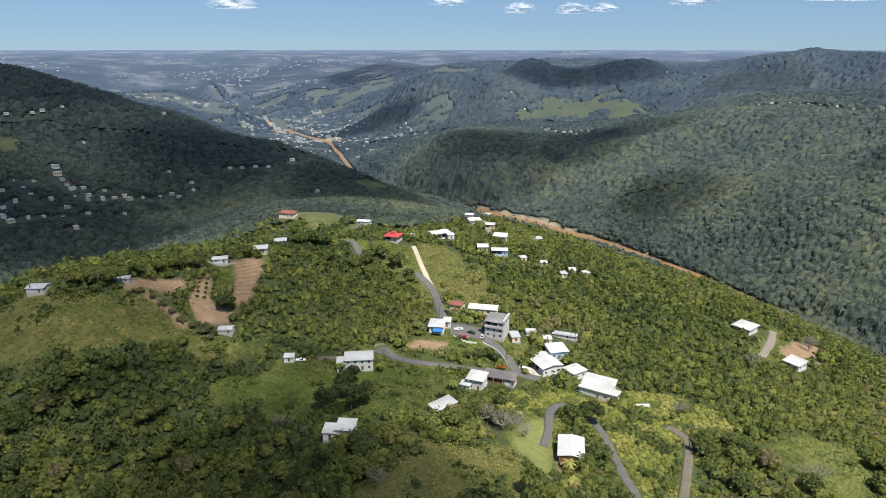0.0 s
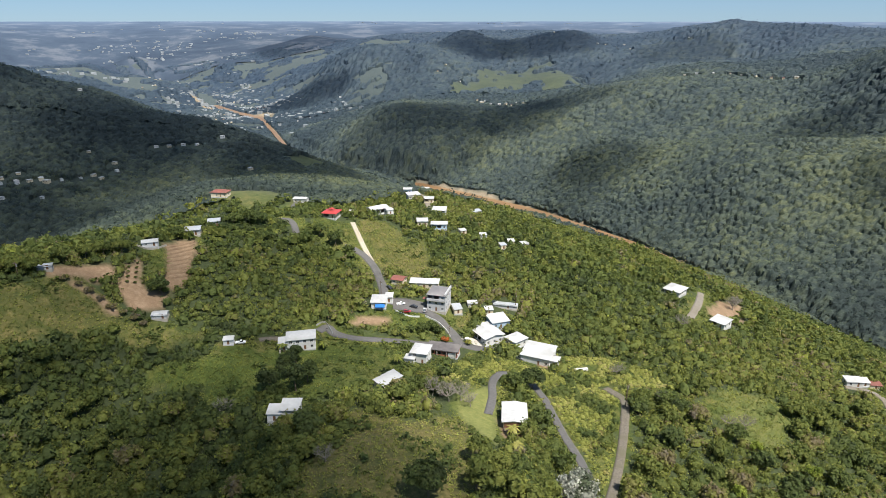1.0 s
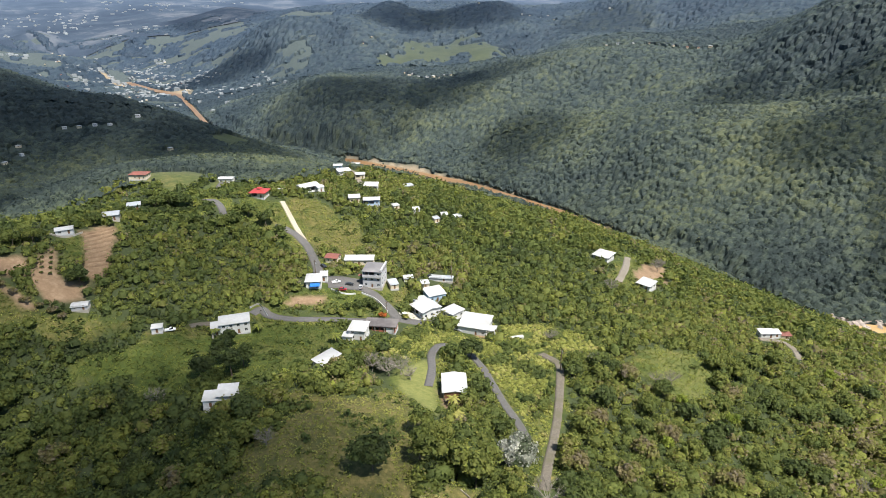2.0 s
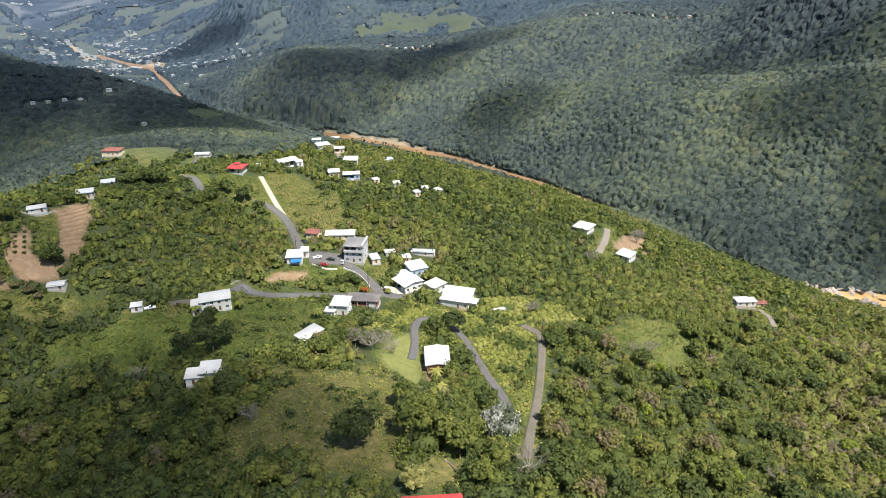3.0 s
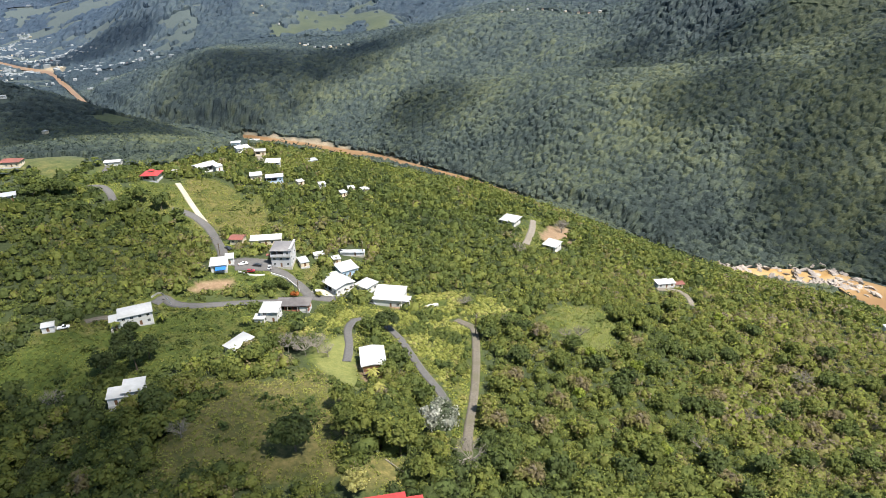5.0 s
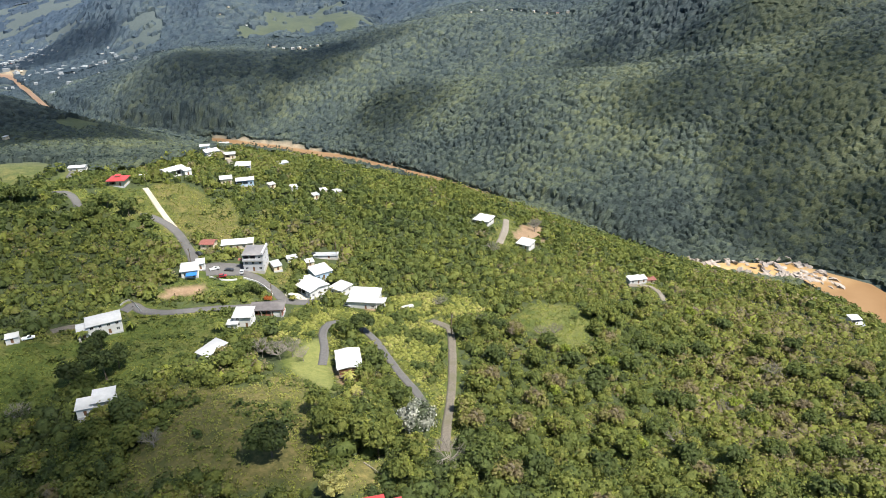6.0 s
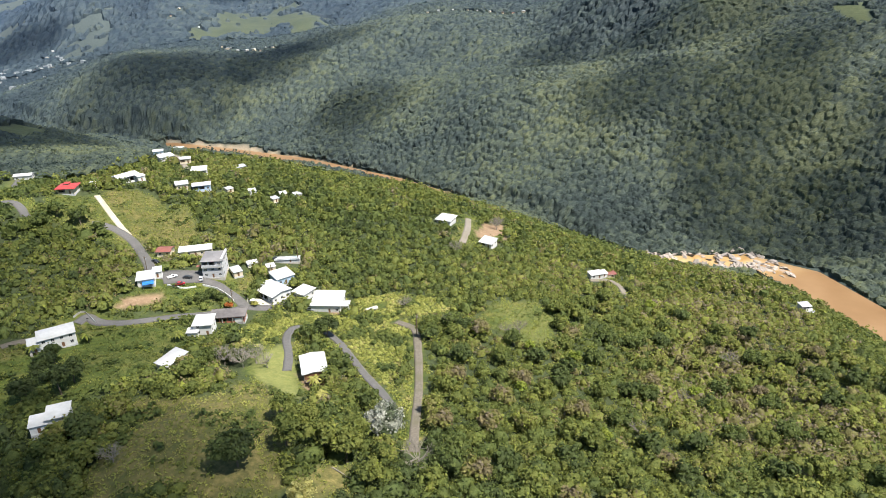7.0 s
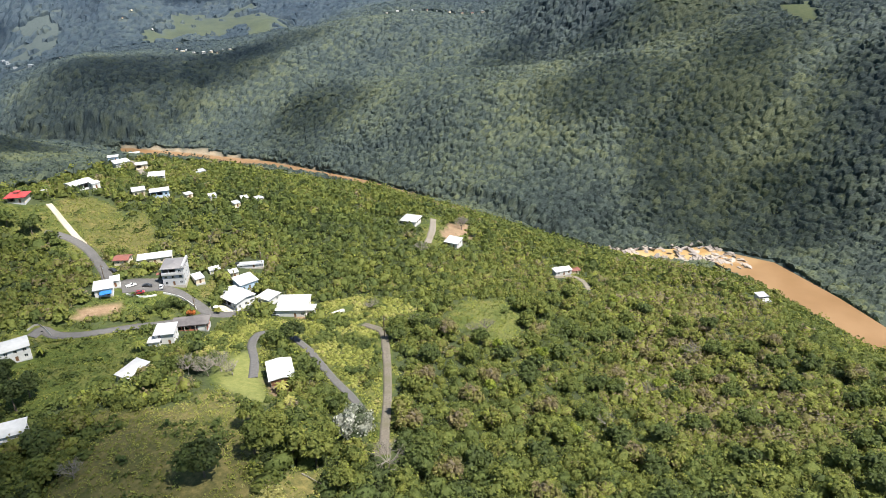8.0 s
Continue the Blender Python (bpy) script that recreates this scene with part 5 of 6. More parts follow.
# ---- far houses on the hillsides ----
def far_house(seed, wall, roof, kind, w, d):
    """A simple hillside house, built once at the origin."""
    home = base_of("hillside_house", Matrix.Identity(4), "small pale house on a wooded hillside", "house", "hillside houses")
    part("wall", boxed(-w / 2, w / 2, -d / 2, d / 2, -3.0, 3.2, 0.03), wall, home)
    part("roof", roof_mesh(kind, w, d, 3.21, 0.5, 1.2), roof, home)
    for x in (-w / 4, w / 4):
        win = part("window", boxed(x - 0.8, x + 0.8, -d / 2 - 0.05, -d / 2 + 0.05, 0.9, 2.3), WHITE_WALL, home)
        part("pane", boxed(x - 0.7, x + 0.7, -d / 2 - 0.07, -d / 2 - 0.04, 1.0, 2.2), GLASS, win)
    part("door", boxed(-0.5, 0.5, -d / 2 - 0.06, -d / 2 + 0.05, 0.0, 2.1), DOOR_WOOD, home)
    return home


KINDS = [far_house(1, WHITE_WALL, WHITE_ROOF, "gable", 10, 7), far_house(2, CREAM_WALL, WHITE_ROOF, "hip", 11, 8), far_house(3, WHITE_WALL, ZINC_ROOF, "shed", 9, 6), far_house(4, CREAM_WALL, RUST_ROOF, "gable", 9, 7), far_house(5, WHITE_WALL, WHITE_ROOF, "shed", 14, 8)]


def town_places():
    """The river town and loose houses along its valley."""
    rng = random.Random(12)
    out = []
    while len(out) < 130:
        s = rng.random()
        cx, cy = -210 - 420 * s, 1640 + 700 * s
        x, y = cx + rng.gauss(0, 110), cy + rng.gauss(0, 90)
        if line_distance(np.array([x]), np.array([y]), RIVER_XY)[0] > 34 and math.hypot(x, y) > 1600:
            out.append((x, y))
    return out


rng_far = random.Random(5)
spots = HILL_VILLAGE + HILL_ROADSIDE + CREST_ROAD + town_places()
for i, (x, y) in enumerate(spots):
    m = pose(x, y, ground_at(x, y) + 1.6 + (2.0 if math.hypot(x, y) > 1000 else 0), 0, 0, rng_far.uniform(-60, 60)) @ Matrix.Scale(rng_far.uniform(0.5, 0.85), 4)
    kind = rng_far.choice((0, 0, 1, 1, 2, 3, 4))
    if i < len(KINDS):
        KINDS[i].matrix_world = m
    else:
        copy_thing(KINDS[kind], m)


# ---- single trees ----
def branch_line(bm, start, way, length, radius, rng, bends=3, sides=6):
    """A crooked tapering branch; returns its end and last direction."""
    p, d = Vector(start), Vector(way).normalized()
    for i in range(bends):
        q = p + d * (length / bends)
        tube(bm, p, q, radius * (1 - 0.75 * i / bends), radius * (1 - 0.75 * (i + 1) / bends), sides)
        p, d = q, (d + Vector((rng.uniform(-0.3, 0.3), rng.uniform(-0.3, 0.3), rng.uniform(-0.1, 0.25)))).normalized()
    return p, d


WHITE_BLOOM = foliage("white_flowering_leaves", [(0.0, (0.06, 0.085, 0.035)), (0.35, (0.17, 0.195, 0.13)), (0.6, (0.38, 0.39, 0.34)), (1.0, (0.62, 0.62, 0.58))], 0.5)
YELLOW_LEAF = foliage("yellow_leaves", [(0.0, (0.15, 0.17, 0.04)), (0.5, (0.33, 0.32, 0.08)), (1.0, (0.54, 0.50, 0.20))], 0.3)
FLAME_LEAF = foliage("orange_flowers", [(0.0, (0.10, 0.12, 0.03)), (0.5, (0.45, 0.14, 0.04)), (1.0, (0.60, 0.22, 0.06))], 0.3)


def tree(label, x, y, tall, spread_r, tint, seed, leaf=None, lobes=9, clumps=60, size=0.2, name="tree", category="tree", group="", z=None, mixed=0.07):
    """A trunk, limbs and a crown of many leaf clumps in uneven lobes."""
    rng = random.Random(seed)
    nrng = np.random.default_rng(seed)
    home = base_of(name, pose(x, y, ground_at(x, y) - 0.3 if z is None else z, 0, 0, rng.uniform(0, 360)), label, category, group)
    bm = bmesh.new()
    fork, way = branch_line(bm, (0, 0, 0), (rng.uniform(-0.1, 0.1), rng.uniform(-0.1, 0.1), 1), tall * 0.42, tall * 0.035, rng)
    part("trunk", bm, BARK, home)
    ends = [Vector((0, 0, tall - spread_r * 0.45))]
    for i in range(5):
        a = i * 1.257 + rng.uniform(-0.4, 0.4)
        lb = bmesh.new()
        e, w = branch_line(lb, fork, (math.cos(a), math.sin(a), 0.75), spread_r * 0.8, tall * 0.018, rng, 2, 4)
        part("limb", lb, BARK, home)
        ends.append(e)
    while len(ends) < lobes:
        a, k = rng.uniform(0, 6.283), rng.uniform(0.2, 0.7)
        ends.append(Vector((math.cos(a) * spread_r * k, math.sin(a) * spread_r * k, tall * rng.uniform(0.55, 0.85))))
    ends = ends[:lobes]
    ex, ey, ez = (np.array([e[k] for e in ends]) for k in range(3))
    r = spread_r * nrng.uniform(0.36, 0.56, len(ends))
    hue = np.clip(tint + nrng.normal(0, mixed, len(ends)), 0, 1)
    v, f, tints = joined(domes(ex, ey, ez, r * 0.9, r, hue, 6, 3), crowns(ex, ey, ez, r * 1.1, r * 1.2, hue, clumps, size, nrng, 0.6))
    crown = new("crown", mesh_of("crown", v, f, leaf or LEAF, True, (("tint", tints),)))
    crown.parent = home
    return home


tree("large dark-leaved tree standing alone on a grassy knoll", 10, 137, 11.0, 6.0, 0.12, 1, None, 16, 80, 0.17)
tree("broad tree covered in white blossom beside a lane", 54, 141, 11.0, 6.4, 0.5, 2, WHITE_BLOOM, 30, 120, 0.105, mixed=0.3)
tree("yellow-leaved ornamental shrub on bare ground", 22, 117, 5.0, 3.8, 0.97, 3, YELLOW_LEAF, 10, 70, 0.2, "shrub", "shrub")
tree("dark rounded tree at a lane's bend", 60, 219, 9.0, 5.0, 0.14, 4, None, 12, 80, 0.18)
tree("dark round tree between cut fields", -105, 280, 8.0, 5.2, 0.16, 5, None, 12, 70, 0.2)
for i, (x, y, h, r, t) in enumerate([(24, 141, 12, 4.8, 0.5), (31, 148, 11, 4.6, 0.58), (33, 135, 12, 5.0, 0.52), (38, 130, 12, 4.8, 0.55), (27, 158, 10, 4.2, 0.45), (44, 137, 10, 4.4, 0.42), (40, 118, 9, 4.0, 0.55), (46, 124, 10, 4.4, 0.5), (62, 117, 11, 5.0, 0.22), (70, 124, 10, 4.6, 0.3)]):
    tree("tall forked tree below the white-roofed house", x, y, h, r, t, 10 + i, None, 11, 60, 0.2, group="trees below the house")
for i, (x, y, h, r, t) in enumerate([(-36, 213, 12, 5.0, 0.05), (-41, 226, 11, 4.6, 0.08), (-32, 219, 10, 4.2, 0.12), (-39, 238, 9, 4.0, 0.1), (-46, 217, 10, 4.6, 0.06)]):
    tree("tall dark tree in the hollow below the long house", x, y, h, r, t, 30 + i, None, 11, 60, 0.2, group="trees in the hollow")
for i, (x, y, h, r, t) in enumerate([(-166, 262, 7, 4.0, 0.75), (-161, 267, 7, 4.2, 0.5), (-154, 270, 8, 4.6, 0.42), (-148, 284, 8, 4.8, 0.4), (-141, 291, 7, 4.2, 0.46), (-135, 296, 7, 4.0, 0.4), (-128, 300, 7, 4.0, 0.44), (-108, 322, 7, 3.8, 0.2), (-86, 351, 8, 4.6, 0.3), (-80, 358, 9, 5.2, 0.28), (-73, 359, 9, 5.0, 0.24), (-38, 357, 8, 4.4, 0.26), (-28, 352, 9, 5.2, 0.22), (-45, 346, 8, 4.6, 0.3), (-20, 345, 7, 3.6, 0.3)]):
    tree("leafy tree on the crest of the ridge", x, y, h, r, t, 40 + i, None, 10, 50, 0.22, group="ridge trees")
for i, (x, y, t) in enumerate([(112, 193, 0.1), (117, 188, 0.82), (127, 178, 0.3), (20, 207, 0.2), (13, 209, 0.3), (15, 216, 0.72), (8, 207, 0.3)]):
    tree("bushy tree at the edge of the meadow", x, y, 6.5, 3.8, t, 60 + i, None, 10, 60, 0.2, group="meadow trees")
for i, (x, y, r) in enumerate([(-142, 271, 2.2), (-136, 270, 1.8), (-131, 268, 2.4), (-126, 266, 2.0), (-121, 263, 2.2), (-116, 262, 1.8), (-111, 261, 2.4), (-107, 259, 1.9)]):
    tree("dry brown shrub along a bare earth bank", x, y, 2.6, r, 0.86 + 0.03 * (i % 4), 110 + i, None, 8, 40, 0.24, "shrub", "shrub", "bank shrubs")
for i in range(15):
    row_x, row_y = -122.5 + 3.2 * (i % 3) + 0.6 * (i // 3), 293.5 - 3.1 * (i // 3) + 1.1 * (i % 3)
    tree("young green crop bush planted in a row on bare soil", row_x, row_y, 1.5, 0.9, 0.35, 130 + i, None, 6, 24, 0.3, "crop_bush", "bush", "rows of crop bushes")
for i, (x, y, r) in enumerate([(22, 272, 3.4), (17, 270, 2.8), (26, 270, 2.6), (12, 268, 2.2)]):
    tree("dark leafy bush on the bank between the roads", x, y, 3.6, r, 0.2, 90 + i, None, 10, 60, 0.2, "bush", "bush", "bank bushes")
tree("shrub covered in orange flowers by the road", 28, 262, 3.0, 2.0, 0.6, 70, FLAME_LEAF, 7, 40, 0.25, "flowering_shrub", "shrub")
tree("yellow shrub beside the terrace", 39, 262, 2.6, 1.8, 0.5, 71, YELLOW_LEAF, 7, 40, 0.25, "flowering_shrub", "shrub")
LIME_LEAF = foliage("lime_green_leaves", [(0.0, (0.16, 0.21, 0.035)), (0.5, (0.26, 0.32, 0.05)), (1.0, (0.36, 0.39, 0.08))], 0.3)
for i, (x, y, h, r) in enumerate([(182, 129, 7, 3.2), (180, 114, 6, 2.6), (124, 118, 6, 2.4), (146, 162, 7, 2.8), (220, 192, 7, 2.8), (141, 112, 5, 1.8), (131, 172, 6, 2.4), (177, 117, 5, 2.0), (112, 150, 6, 2.4)]):
    tree("bright lime-green tree among darker woods", x, y, h, r, 0.5, 300 + i, LIME_LEAF, 9, 60, 0.2, group="lime-green trees", mixed=0.2)
for i, (x, y, h, r) in enumerate([(205, 118, 6, 3.0), (190, 95, 5, 2.6), (215, 150, 6, 3.0), (160, 140, 5, 2.4), (236, 150, 6, 2.8)]):
    tree("dry brown-leaved tree among green woods", x, y, h, r, 0.93, 320 + i, None, 9, 60, 0.2, group="dry brown trees", mixed=0.04)
tree("yellow-leaved shrub in the woods", 90, 137, 4.0, 2.2, 0.5, 72, YELLOW_LEAF, 8, 50, 0.22, "shrub", "shrub")


def wood_trees():
    """Single trees that stand out of the near woods, on the slopes nearest the lookout."""
    kinds = [tree("spreading green tree standing out of the woods", 88, 110, 8.5, 4.4, t, 80 + i, None, 10, 34, 0.24, group="trees in the near woods") for i, t in enumerate((0.2, 0.4, 0.55, 0.7, 0.84, 0.3))]
    rng = random.Random(6)
    nrng = np.random.default_rng(6)
    x, y = scatter(98, 290, 15.5, nrng)
    keep = wooded(x, y, 0.1)
    for i, (px, py) in enumerate(zip(x[keep], y[keep])):
        m = pose(px, py, ground_at(px, py) - 0.6 - rng.uniform(0, 2.0), 0, 0, rng.uniform(0, 360))
        if i < len(kinds):
            kinds[i].matrix_world = m
        elif i < 210:
            copy_thing(rng.choice(kinds), m)


wood_trees()


def bare_tree(x, y, tall, seed):
    """A leafless tree with forking, bleached branches."""
    rng = random.Random(seed)
    home = base_of("bare_tree", pose(x, y, ground_at(x, y) - 0.2), "leafless grey tree with bleached forking branches", "tree", "bare trees")
    bm = bmesh.new()
    fork, way = branch_line(bm, (0, 0, 0), (0.1, 0, 1), tall * 0.35, tall * 0.035, rng)
    part("trunk", bm, PALE_BARK, home)
    for i in range(9):
        a = i * 0.7 + rng.uniform(-0.3, 0.3)
        lb = bmesh.new()
        e, w = branch_line(lb, fork, (math.cos(a), math.sin(a), rng.uniform(0.3, 1.2)), tall * 0.4, tall * 0.018, rng, 3, 5)
        for k in range(7):
            e2, w2 = branch_line(lb, e.lerp(fork, rng.uniform(0, 0.5)), w + Vector((rng.uniform(-1, 1), rng.uniform(-1, 1), rng.uniform(-0.2, 0.7))), tall * 0.28, tall * 0.011, rng, 2, 3)
            for j in range(4):
                branch_line(lb, e2, w2 + Vector((rng.uniform(-1, 1), rng.uniform(-1, 1), rng.uniform(-0.3, 0.7))), tall * 0.16, tall * 0.006, rng, 1, 3)
        part("limb", lb, PALE_BARK, home)


for i, (x, y, h) in enumerate([(23, 203, 8), (28, 205, 8), (17, 206, 7.5), (31, 200, 6), (57, 124, 9), (134, 184, 6.5), (128, 186, 5), (108, 200, 6), (-62, 205, 7), (-20, 158, 6), (100, 228, 6), (150, 270, 7), (196, 300, 8), (201, 306, 7), (175, 130, 6), (140, 118, 6), (215, 140, 7)]):
    bare_tree(x, y, h, 200 + i)


def palm(x, y, tall, seed, leaf):
    rng = random.Random(seed)
    home = base_of("palm_tree", pose(x, y, ground_at(x, y) - 0.2), "slender palm with arching feathered fronds", "palm tree", "palms")
    bm = bmesh.new()
    top, way = branch_line(bm, (0, 0, 0), (rng.uniform(-0.12, 0.12), rng.uniform(-0.12, 0.12), 1), tall, 0.2, rng, 4, 7)
    part("trunk", bm, BARK, home)
    for i in range(13):
        a, up = i * 2.4, rng.uniform(0.1, 1.1)
        verts, faces = [], []
        for k in range(7):
            s = k / 6
            reach, lift = 2.9 * s, up * 1.8 * s - 2.3 * s * s
            wide = 0.5 * math.sin(math.pi * min(1, s * 0.85 + 0.14))
            c = top + Vector((math.cos(a) * reach, math.sin(a) * reach, lift))
            side = Vector((-math.sin(a), math.cos(a), 0)) * wide
            verts += [c - side - Vector((0, 0, wide * 0.5)), c, c + side - Vector((0, 0, wide * 0.5))]
        for k in range(6):
            faces += [(3 * k, 3 * k + 1, 3 * k + 4, 3 * k + 3), (3 * k + 1, 3 * k + 2, 3 * k + 5, 3 * k + 4)]
        me = mesh_of("frond", [v[:] for v in verts], faces, leaf, False, (("tint", np.full(len(verts), rng.uniform(0.4, 0.75))),))
        fr = new("frond", me)
        fr.parent = home


for i, (x, y, h, yellow) in enumerate([(5, 236, 4.5, False), (-28, 249, 4.0, False), (43, 180, 4.0, True), (43, 166, 4.5, True), (-21, 275, 6, False), (-13, 284, 6, False), (19, 303, 5, False), (58, 258, 4, False), (61, 257, 3.6, False), (-45, 246, 4, False), (16, 306, 5, False), (35, 305, 5, False), (-60, 345, 6, False)]):
    palm(x, y, h, 300 + i, YELLOW_LEAF if yellow else LEAF)


# ---- cars ----
CAR_PAINT = {"white": paint("white_car_paint", (0.75, 0.75, 0.75)), "black": paint("black_car_paint", (0.02, 0.02, 0.022)), "red": paint("dark_red_car_paint", (0.28, 0.015, 0.02)), "silver": paint("silver_car_paint", (0.42, 0.43, 0.45))}


def car(x, y, turn, colour, pickup=False):
    home = base_of("pickup" if pickup else "car", pose(x, y, ground_at(x, y) + 0.28, 0, 0, turn), colour + (" pickup truck parked by the roadside" if pickup else " saloon car parked on the asphalt"), "car", "parked cars")
    side = [(-2.25, 0.35), (2.2, 0.35), (2.25, 0.75), (1.3, 0.95), (-2.2, 0.98)]
    bm = bmesh.new()
    for s in (-0.86, 0.86):
        ring_v = [bm.verts.new((px, s, pz)) for px, pz in side]
        bm.faces.new(ring_v)
    vs = list(bm.verts)
    for k in range(5):
        bm.faces.new((vs[(k - 1) % 5], vs[k], vs[5 + k], vs[5 + (k - 1) % 5]))
    bmesh.ops.recalc_face_normals(bm, faces=bm.faces)
    bmesh.ops.bevel(bm, geom=list(bm.edges), offset=0.07, segments=2, affect="EDGES")
    body = part("body", bm, CAR_PAINT[colour], home)
    cab = [(-0.3, 0.9), (1.15, 0.9), (0.55, 1.48), (-0.2, 1.5)] if pickup else [(-1.75, 0.9), (1.2, 0.9), (0.5, 1.42), (-1.1, 1.44)]
    cb = bmesh.new()
    for s in (-0.74, 0.74):
        cb.faces.new([cb.verts.new((px, s * (1 if pz < 1 else 0.84), pz)) for px, pz in cab])
    vs = list(cb.verts)
    for k in range(4):
        cb.faces.new((vs[(k - 1) % 4], vs[k], vs[4 + k], vs[4 + (k - 1) % 4]))
    bmesh.ops.recalc_face_normals(cb, faces=cb.faces)
    part("windows", cb, GLASS, home, "dark tinted glass")
    part("roof", boxed(cab[3][0] - 0.02, cab[2][0] + 0.02, -0.62, 0.62, 1.44, 1.53, 0.03), CAR_PAINT[colour], home)
    for wx in (-1.4, 1.4):
        for wy in (-0.84, 0.84):
            wheel = part("wheel", tube(bmesh.new(), (wx, wy - 0.1, 0.32), (wx, wy + 0.1, 0.32), 0.32, 0.32, 14), TYRE, home)
            part("rim", tube(bmesh.new(), (wx, wy - 0.11, 0.32), (wx, wy + 0.11, 0.32), 0.19, 0.19, 10), STEEL, wheel)
    for wy in (-0.6, 0.6):
        part("headlight", boxed(2.16, 2.27, wy - 0.16, wy + 0.16, 0.62, 0.76, 0.02), STEEL, body)
        part("tail_light", boxed(-2.27, -2.16, wy - 0.14, wy + 0.14, 0.68, 0.84, 0.02), RED_ROOF, body)


for x, y, turn, colour, pickup in [(8, 291.5, 8, "white", True), (14.5, 289.5, -20, "black", False), (10.5, 284.5, -5, "red", False), (20, 287.5, 80, "silver", False), (2.5, 309, -60, "black", False), (62, 250, -45, "silver", False), (47, 277, -20, "white", False), (-64, 250, 5, "white", True), (58, 299, 20, "black", False)]:
    car(x, y, turn, colour, pickup)


# ---- poles, low walls, terrace things ----
def power_pole(x, y, tall, turn):
    home = base_of("power_pole", pose(x, y, ground_at(x, y) - 0.4, 0, 0, turn), "dark timber power pole with a crossarm", "pole", "power poles")
    part("pole", tube(bmesh.new(), (0, 0, 0), (0, 0, tall), 0.2, 0.15, 9), TIMBER, home)
    part("crossarm", boxed(-1.1, 1.1, -0.06, 0.06, tall - 0.9, tall - 0.76), TIMBER, home)
    for s in (-0.95, -0.4, 0.4, 0.95):
        part("insulator", tube(bmesh.new(), (s, 0, tall - 0.76), (s, 0, tall - 0.55), 0.05, 0.03, 7), CONCRETE, home)
    part("transformer", tube(bmesh.new(), (0.36, 0, tall - 2.2), (0.36, 0, tall - 1.3), 0.24, 0.24, 10), STEEL, home)


for x, y, h, turn in [(93, 200, 11, 20), (69, 294, 10, 60), (-183, 256, 9, 0), (-157, 264, 8, 0), (30, 264, 9, 30), (-2, 300, 9, 10)]:
    power_pole(x, y, h, turn)


def low_wall(pts, tall, thick, material, label):
    line = smooth_line(pts, 1.2)
    t = np.gradient(line, axis=0)
    t /= np.linalg.norm(t, axis=1, keepdims=True)
    side = np.stack([t[:, 1], -t[:, 0]], -1) * thick / 2
    z = height(line[:, 0], line[:, 1])
    ring4 = [np.column_stack([line - side, z - 0.7]), np.column_stack([line - side, z + tall]), np.column_stack([line + side, z + tall]), np.column_stack([line + side, z - 0.7])]
    v = np.stack(ring4, 1).reshape(-1, 3)
    i = np.arange(len(line) * 4).reshape(-1, 4)
    n = np.roll(i, -1, 1)
    f = np.stack([i[:-1], n[:-1], n[1:], i[1:]], -1).reshape(-1, 4)
    f = np.concatenate([f, [i[0], i[-1][::-1]]])
    tagged(new("low_wall", mesh_of("low_wall", v, f, material)), label, "wall")


low_wall([(20, 283), (26, 279), (30, 272), (31, 268)], 0.9, 0.25, WHITE_WALL, "low white retaining wall beside the asphalt road")
low_wall([(5, 285), (11, 281.5), (17, 282)], 0.8, 0.25, WHITE_WALL, "short white parapet below the parked cars")
low_wall([(-25, 263), (-29, 272), (-33, 269)], 0.9, 0.12, ZINC_ROOF, "grey guard rail round the hairpin bend")
low_wall([(1, 330), (3, 322)], 1.0, 0.3, WHITE_WALL, "short white wall by the road")
low_wall([(84, 236), (90, 236.5)], 1.2, 1.6, WHITE_WALL, "long white water tank on the lawn")


def parasol(x, y):
    home = base_of("parasol", pose(x, y, ground_at(x, y)), "white round parasol on the terrace", "parasol")
    part("pole", tube(bmesh.new(), (0, 0, 0), (0, 0, 2.4), 0.03, 0.03, 6), STEEL, home)
    bm = bmesh.new()
    bmesh.ops.create_cone(bm, cap_ends=False, segments=10, radius1=1.3, radius2=0.05, depth=0.5, matrix=Matrix.Translation((0, 0, 2.3)))
    part("canopy", bm, WHITE_WALL, home)


parasol(39, 265)
low_wall([(37, 268.5), (42, 266), (45, 261)], 0.25, 4.0, CONCRETE, "pale paved terrace beside the white house")


def terrace_ridge(a, b, seed):
    """A low bank of earth across a sloping field, as wide as the field."""
    line = smooth_line([a, ((a[0] + b[0]) / 2, (a[1] + b[1]) / 2 - 0.5), b], 0.8)
    wobble = 0.5 * fractal(line[:, 0] / 3, line[:, 1] / 3, seed, 2)
    x, y = line[:, 0], line[:, 1] + wobble
    tall = 0.85 + 0.4 * fractal(line[:, 0] / 2, line[:, 1] / 2, seed + 3, 2)
    rows = [np.column_stack([x, y + off, height(x, y + off) + up * tall]) for off, up in ((-0.9, -0.6), (-0.5, 0.55), (-0.1, 1.0), (0.5, 0.6), (1.0, -0.6))]
    v = np.stack(rows, 1).reshape(-1, 3)
    i = np.arange(len(v)).reshape(-1, 5)
    f = np.stack([i[:-1, :-1], i[1:, :-1], i[1:, 1:], i[:-1, 1:]], -1).reshape(-1, 4)
    tagged(new("terrace_ridge", mesh_of("terrace_ridge", v, f, EARTH, True)), "low ridge of dug brown earth across a field", "earth ridge", "terrace ridges")


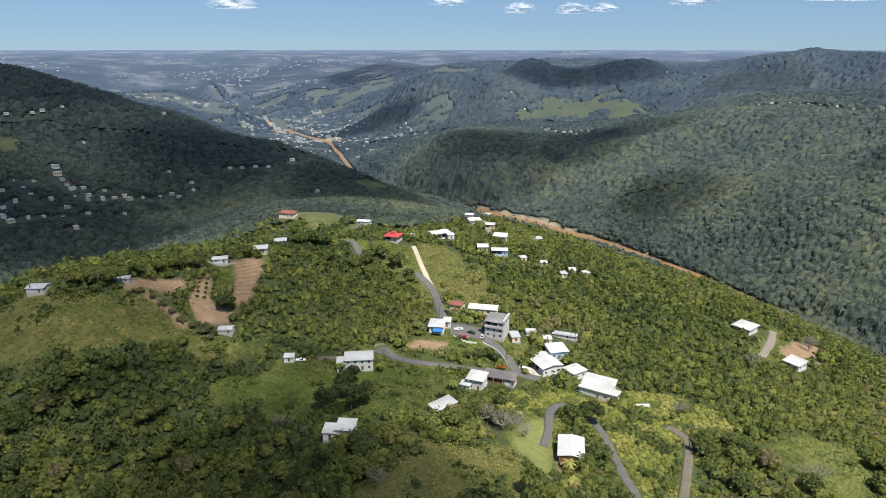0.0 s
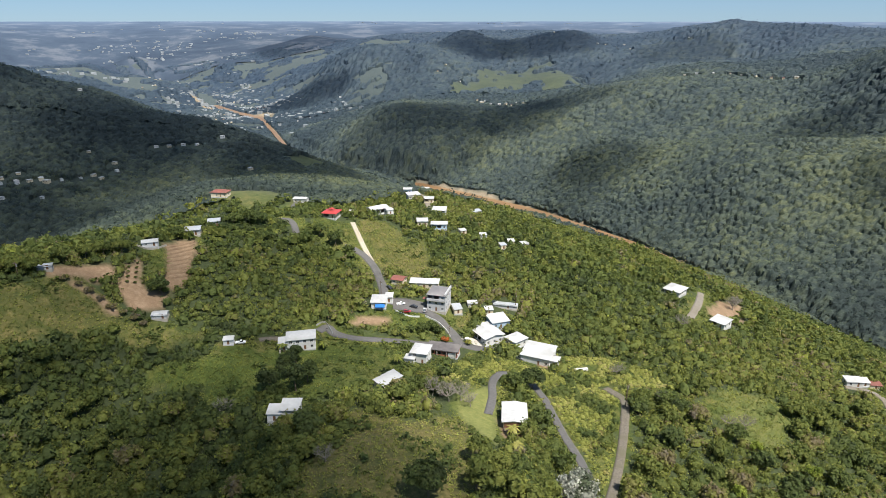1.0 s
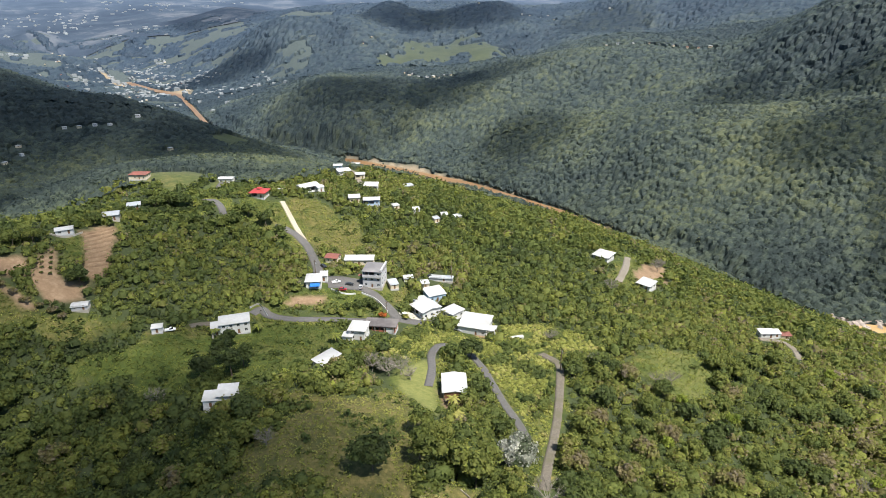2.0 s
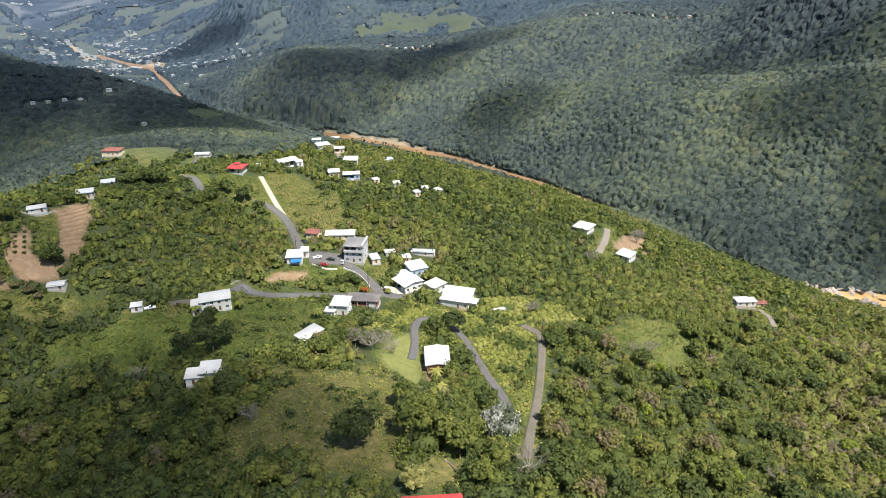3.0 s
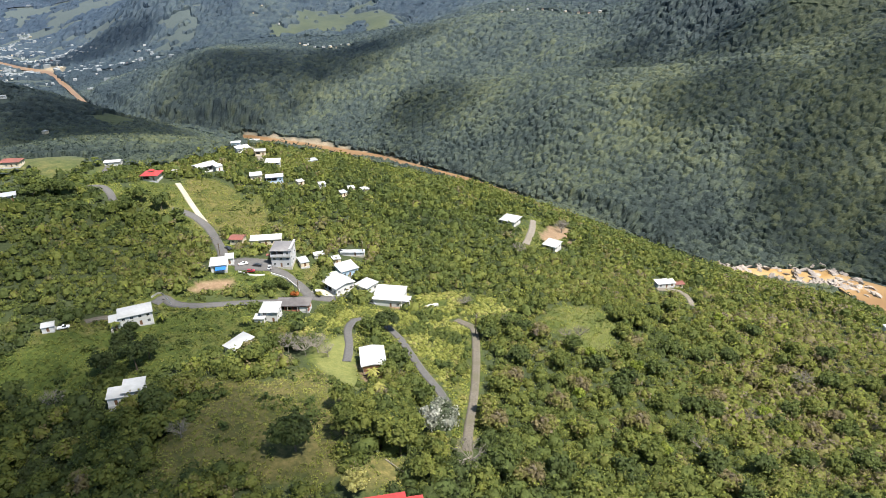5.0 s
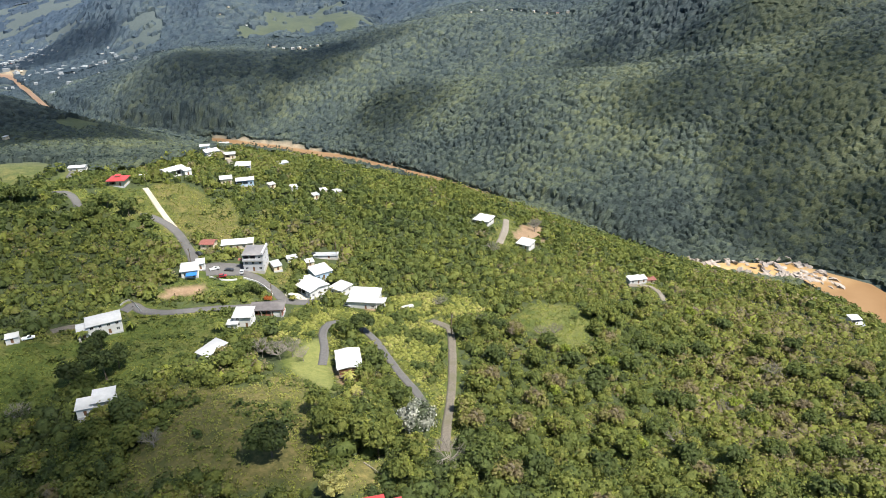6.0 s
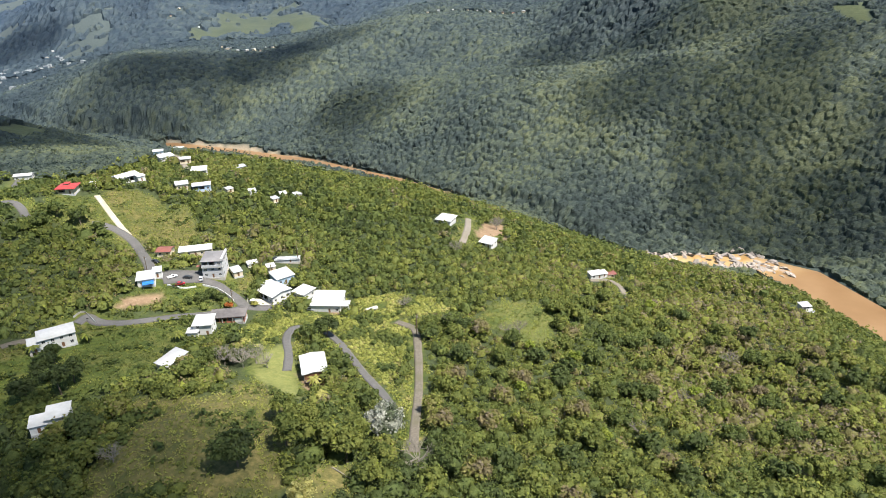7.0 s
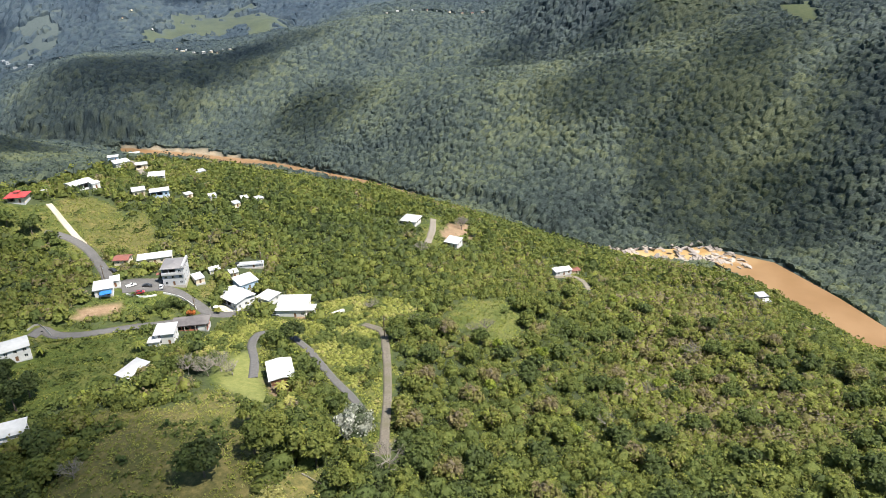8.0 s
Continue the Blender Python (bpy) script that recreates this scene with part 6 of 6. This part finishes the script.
EARTH = plain("dug_earth", (0.25, 0.17, 0.105), 0.95, 1.4, 0.35, (0.16, 0.105, 0.065), 0.6, 0.1)
for k in range(9):
    s = (k + 0.5) / 9.5
    terrace_ridge((-110.5 + 6 * s, 313 - 25 * s), (-99.5 + 3.5 * s, 323 - 31 * s), 500 + k)
low_wall([(-124, 308.5), (-117, 307), (-111, 313)], 0.8, 0.3, CONCRETE, "pale retaining wall below a white-roofed house")


def fallen_log(a, b, radius, seed):
    """A bleached trunk that lies on the slope, with broken stubs."""
    rng = random.Random(seed)
    za, zb = ground_at(*a), ground_at(*b)
    home = base_of("fallen_log", pose(*a, za + radius), "bleached fallen tree trunk lying on dry ground", "log")
    way = Vector((b[0] - a[0], b[1] - a[1], zb - za))
    bm = bmesh.new()
    branch_line(bm, (0, 0, 0), way, way.length, radius, rng, 4, 7)
    part("trunk", bm, PALE_BARK, home)
    for k in range(4):
        stub = bmesh.new()
        branch_line(stub, way * rng.uniform(0.3, 0.85), (rng.uniform(-1, 1), rng.uniform(-1, 1), 0.6), rng.uniform(0.8, 2.0), radius * 0.4, rng, 2, 5)
        part("stub", stub, PALE_BARK, home)


fallen_log((33, 128), (37, 121), 0.22, 1)
fallen_log((12, 152), (16, 147), 0.16, 2)


# ---- boulders in the river's gorge ----
def boulder_mesh(seed):
    bm = bmesh.new()
    bmesh.ops.create_icosphere(bm, subdivisions=2, radius=1.0)
    for v in bm.verts:
        v.co *= 1 + 0.7 * noise.noise(v.co * 1.6 + Vector((seed * 5.1, 0, 0)))
        v.co.z *= 0.75
    me = bpy.data.meshes.new("boulder")
    bm.to_mesh(me)
    bm.free()
    me.materials.append(ROCK)
    return me


def boulders():
    shapes = [boulder_mesh(k) for k in range(6)]
    rng = random.Random(9)
    line = smooth_line([(370, 400), (407, 381), (440, 362), (480, 344), (503, 333), (520, 312)], 4.0)
    for i in range(280):
        c = line[rng.randrange(len(line))]
        off = rng.choice((-1, 1)) * rng.uniform(3, 21)
        x, y = c[0] + rng.gauss(0, 3) + off * 0.45, c[1] + rng.gauss(0, 3) + off * 0.9
        r = rng.uniform(0.9, 3.4)
        ob = new("boulder", shapes[i % 6])
        ob.matrix_world = pose(x, y, max(-1.0, ground_at(x, y)) + r * 0.2, rng.uniform(0, 40), rng.uniform(0, 40), rng.uniform(0, 360)) @ Matrix.Diagonal((r * 1.7, r * 1.1, r * 0.55, 1))
        tagged(ob, "pale grey water-worn boulder in the river bed", "boulder", "boulders in the gorge")


boulders()
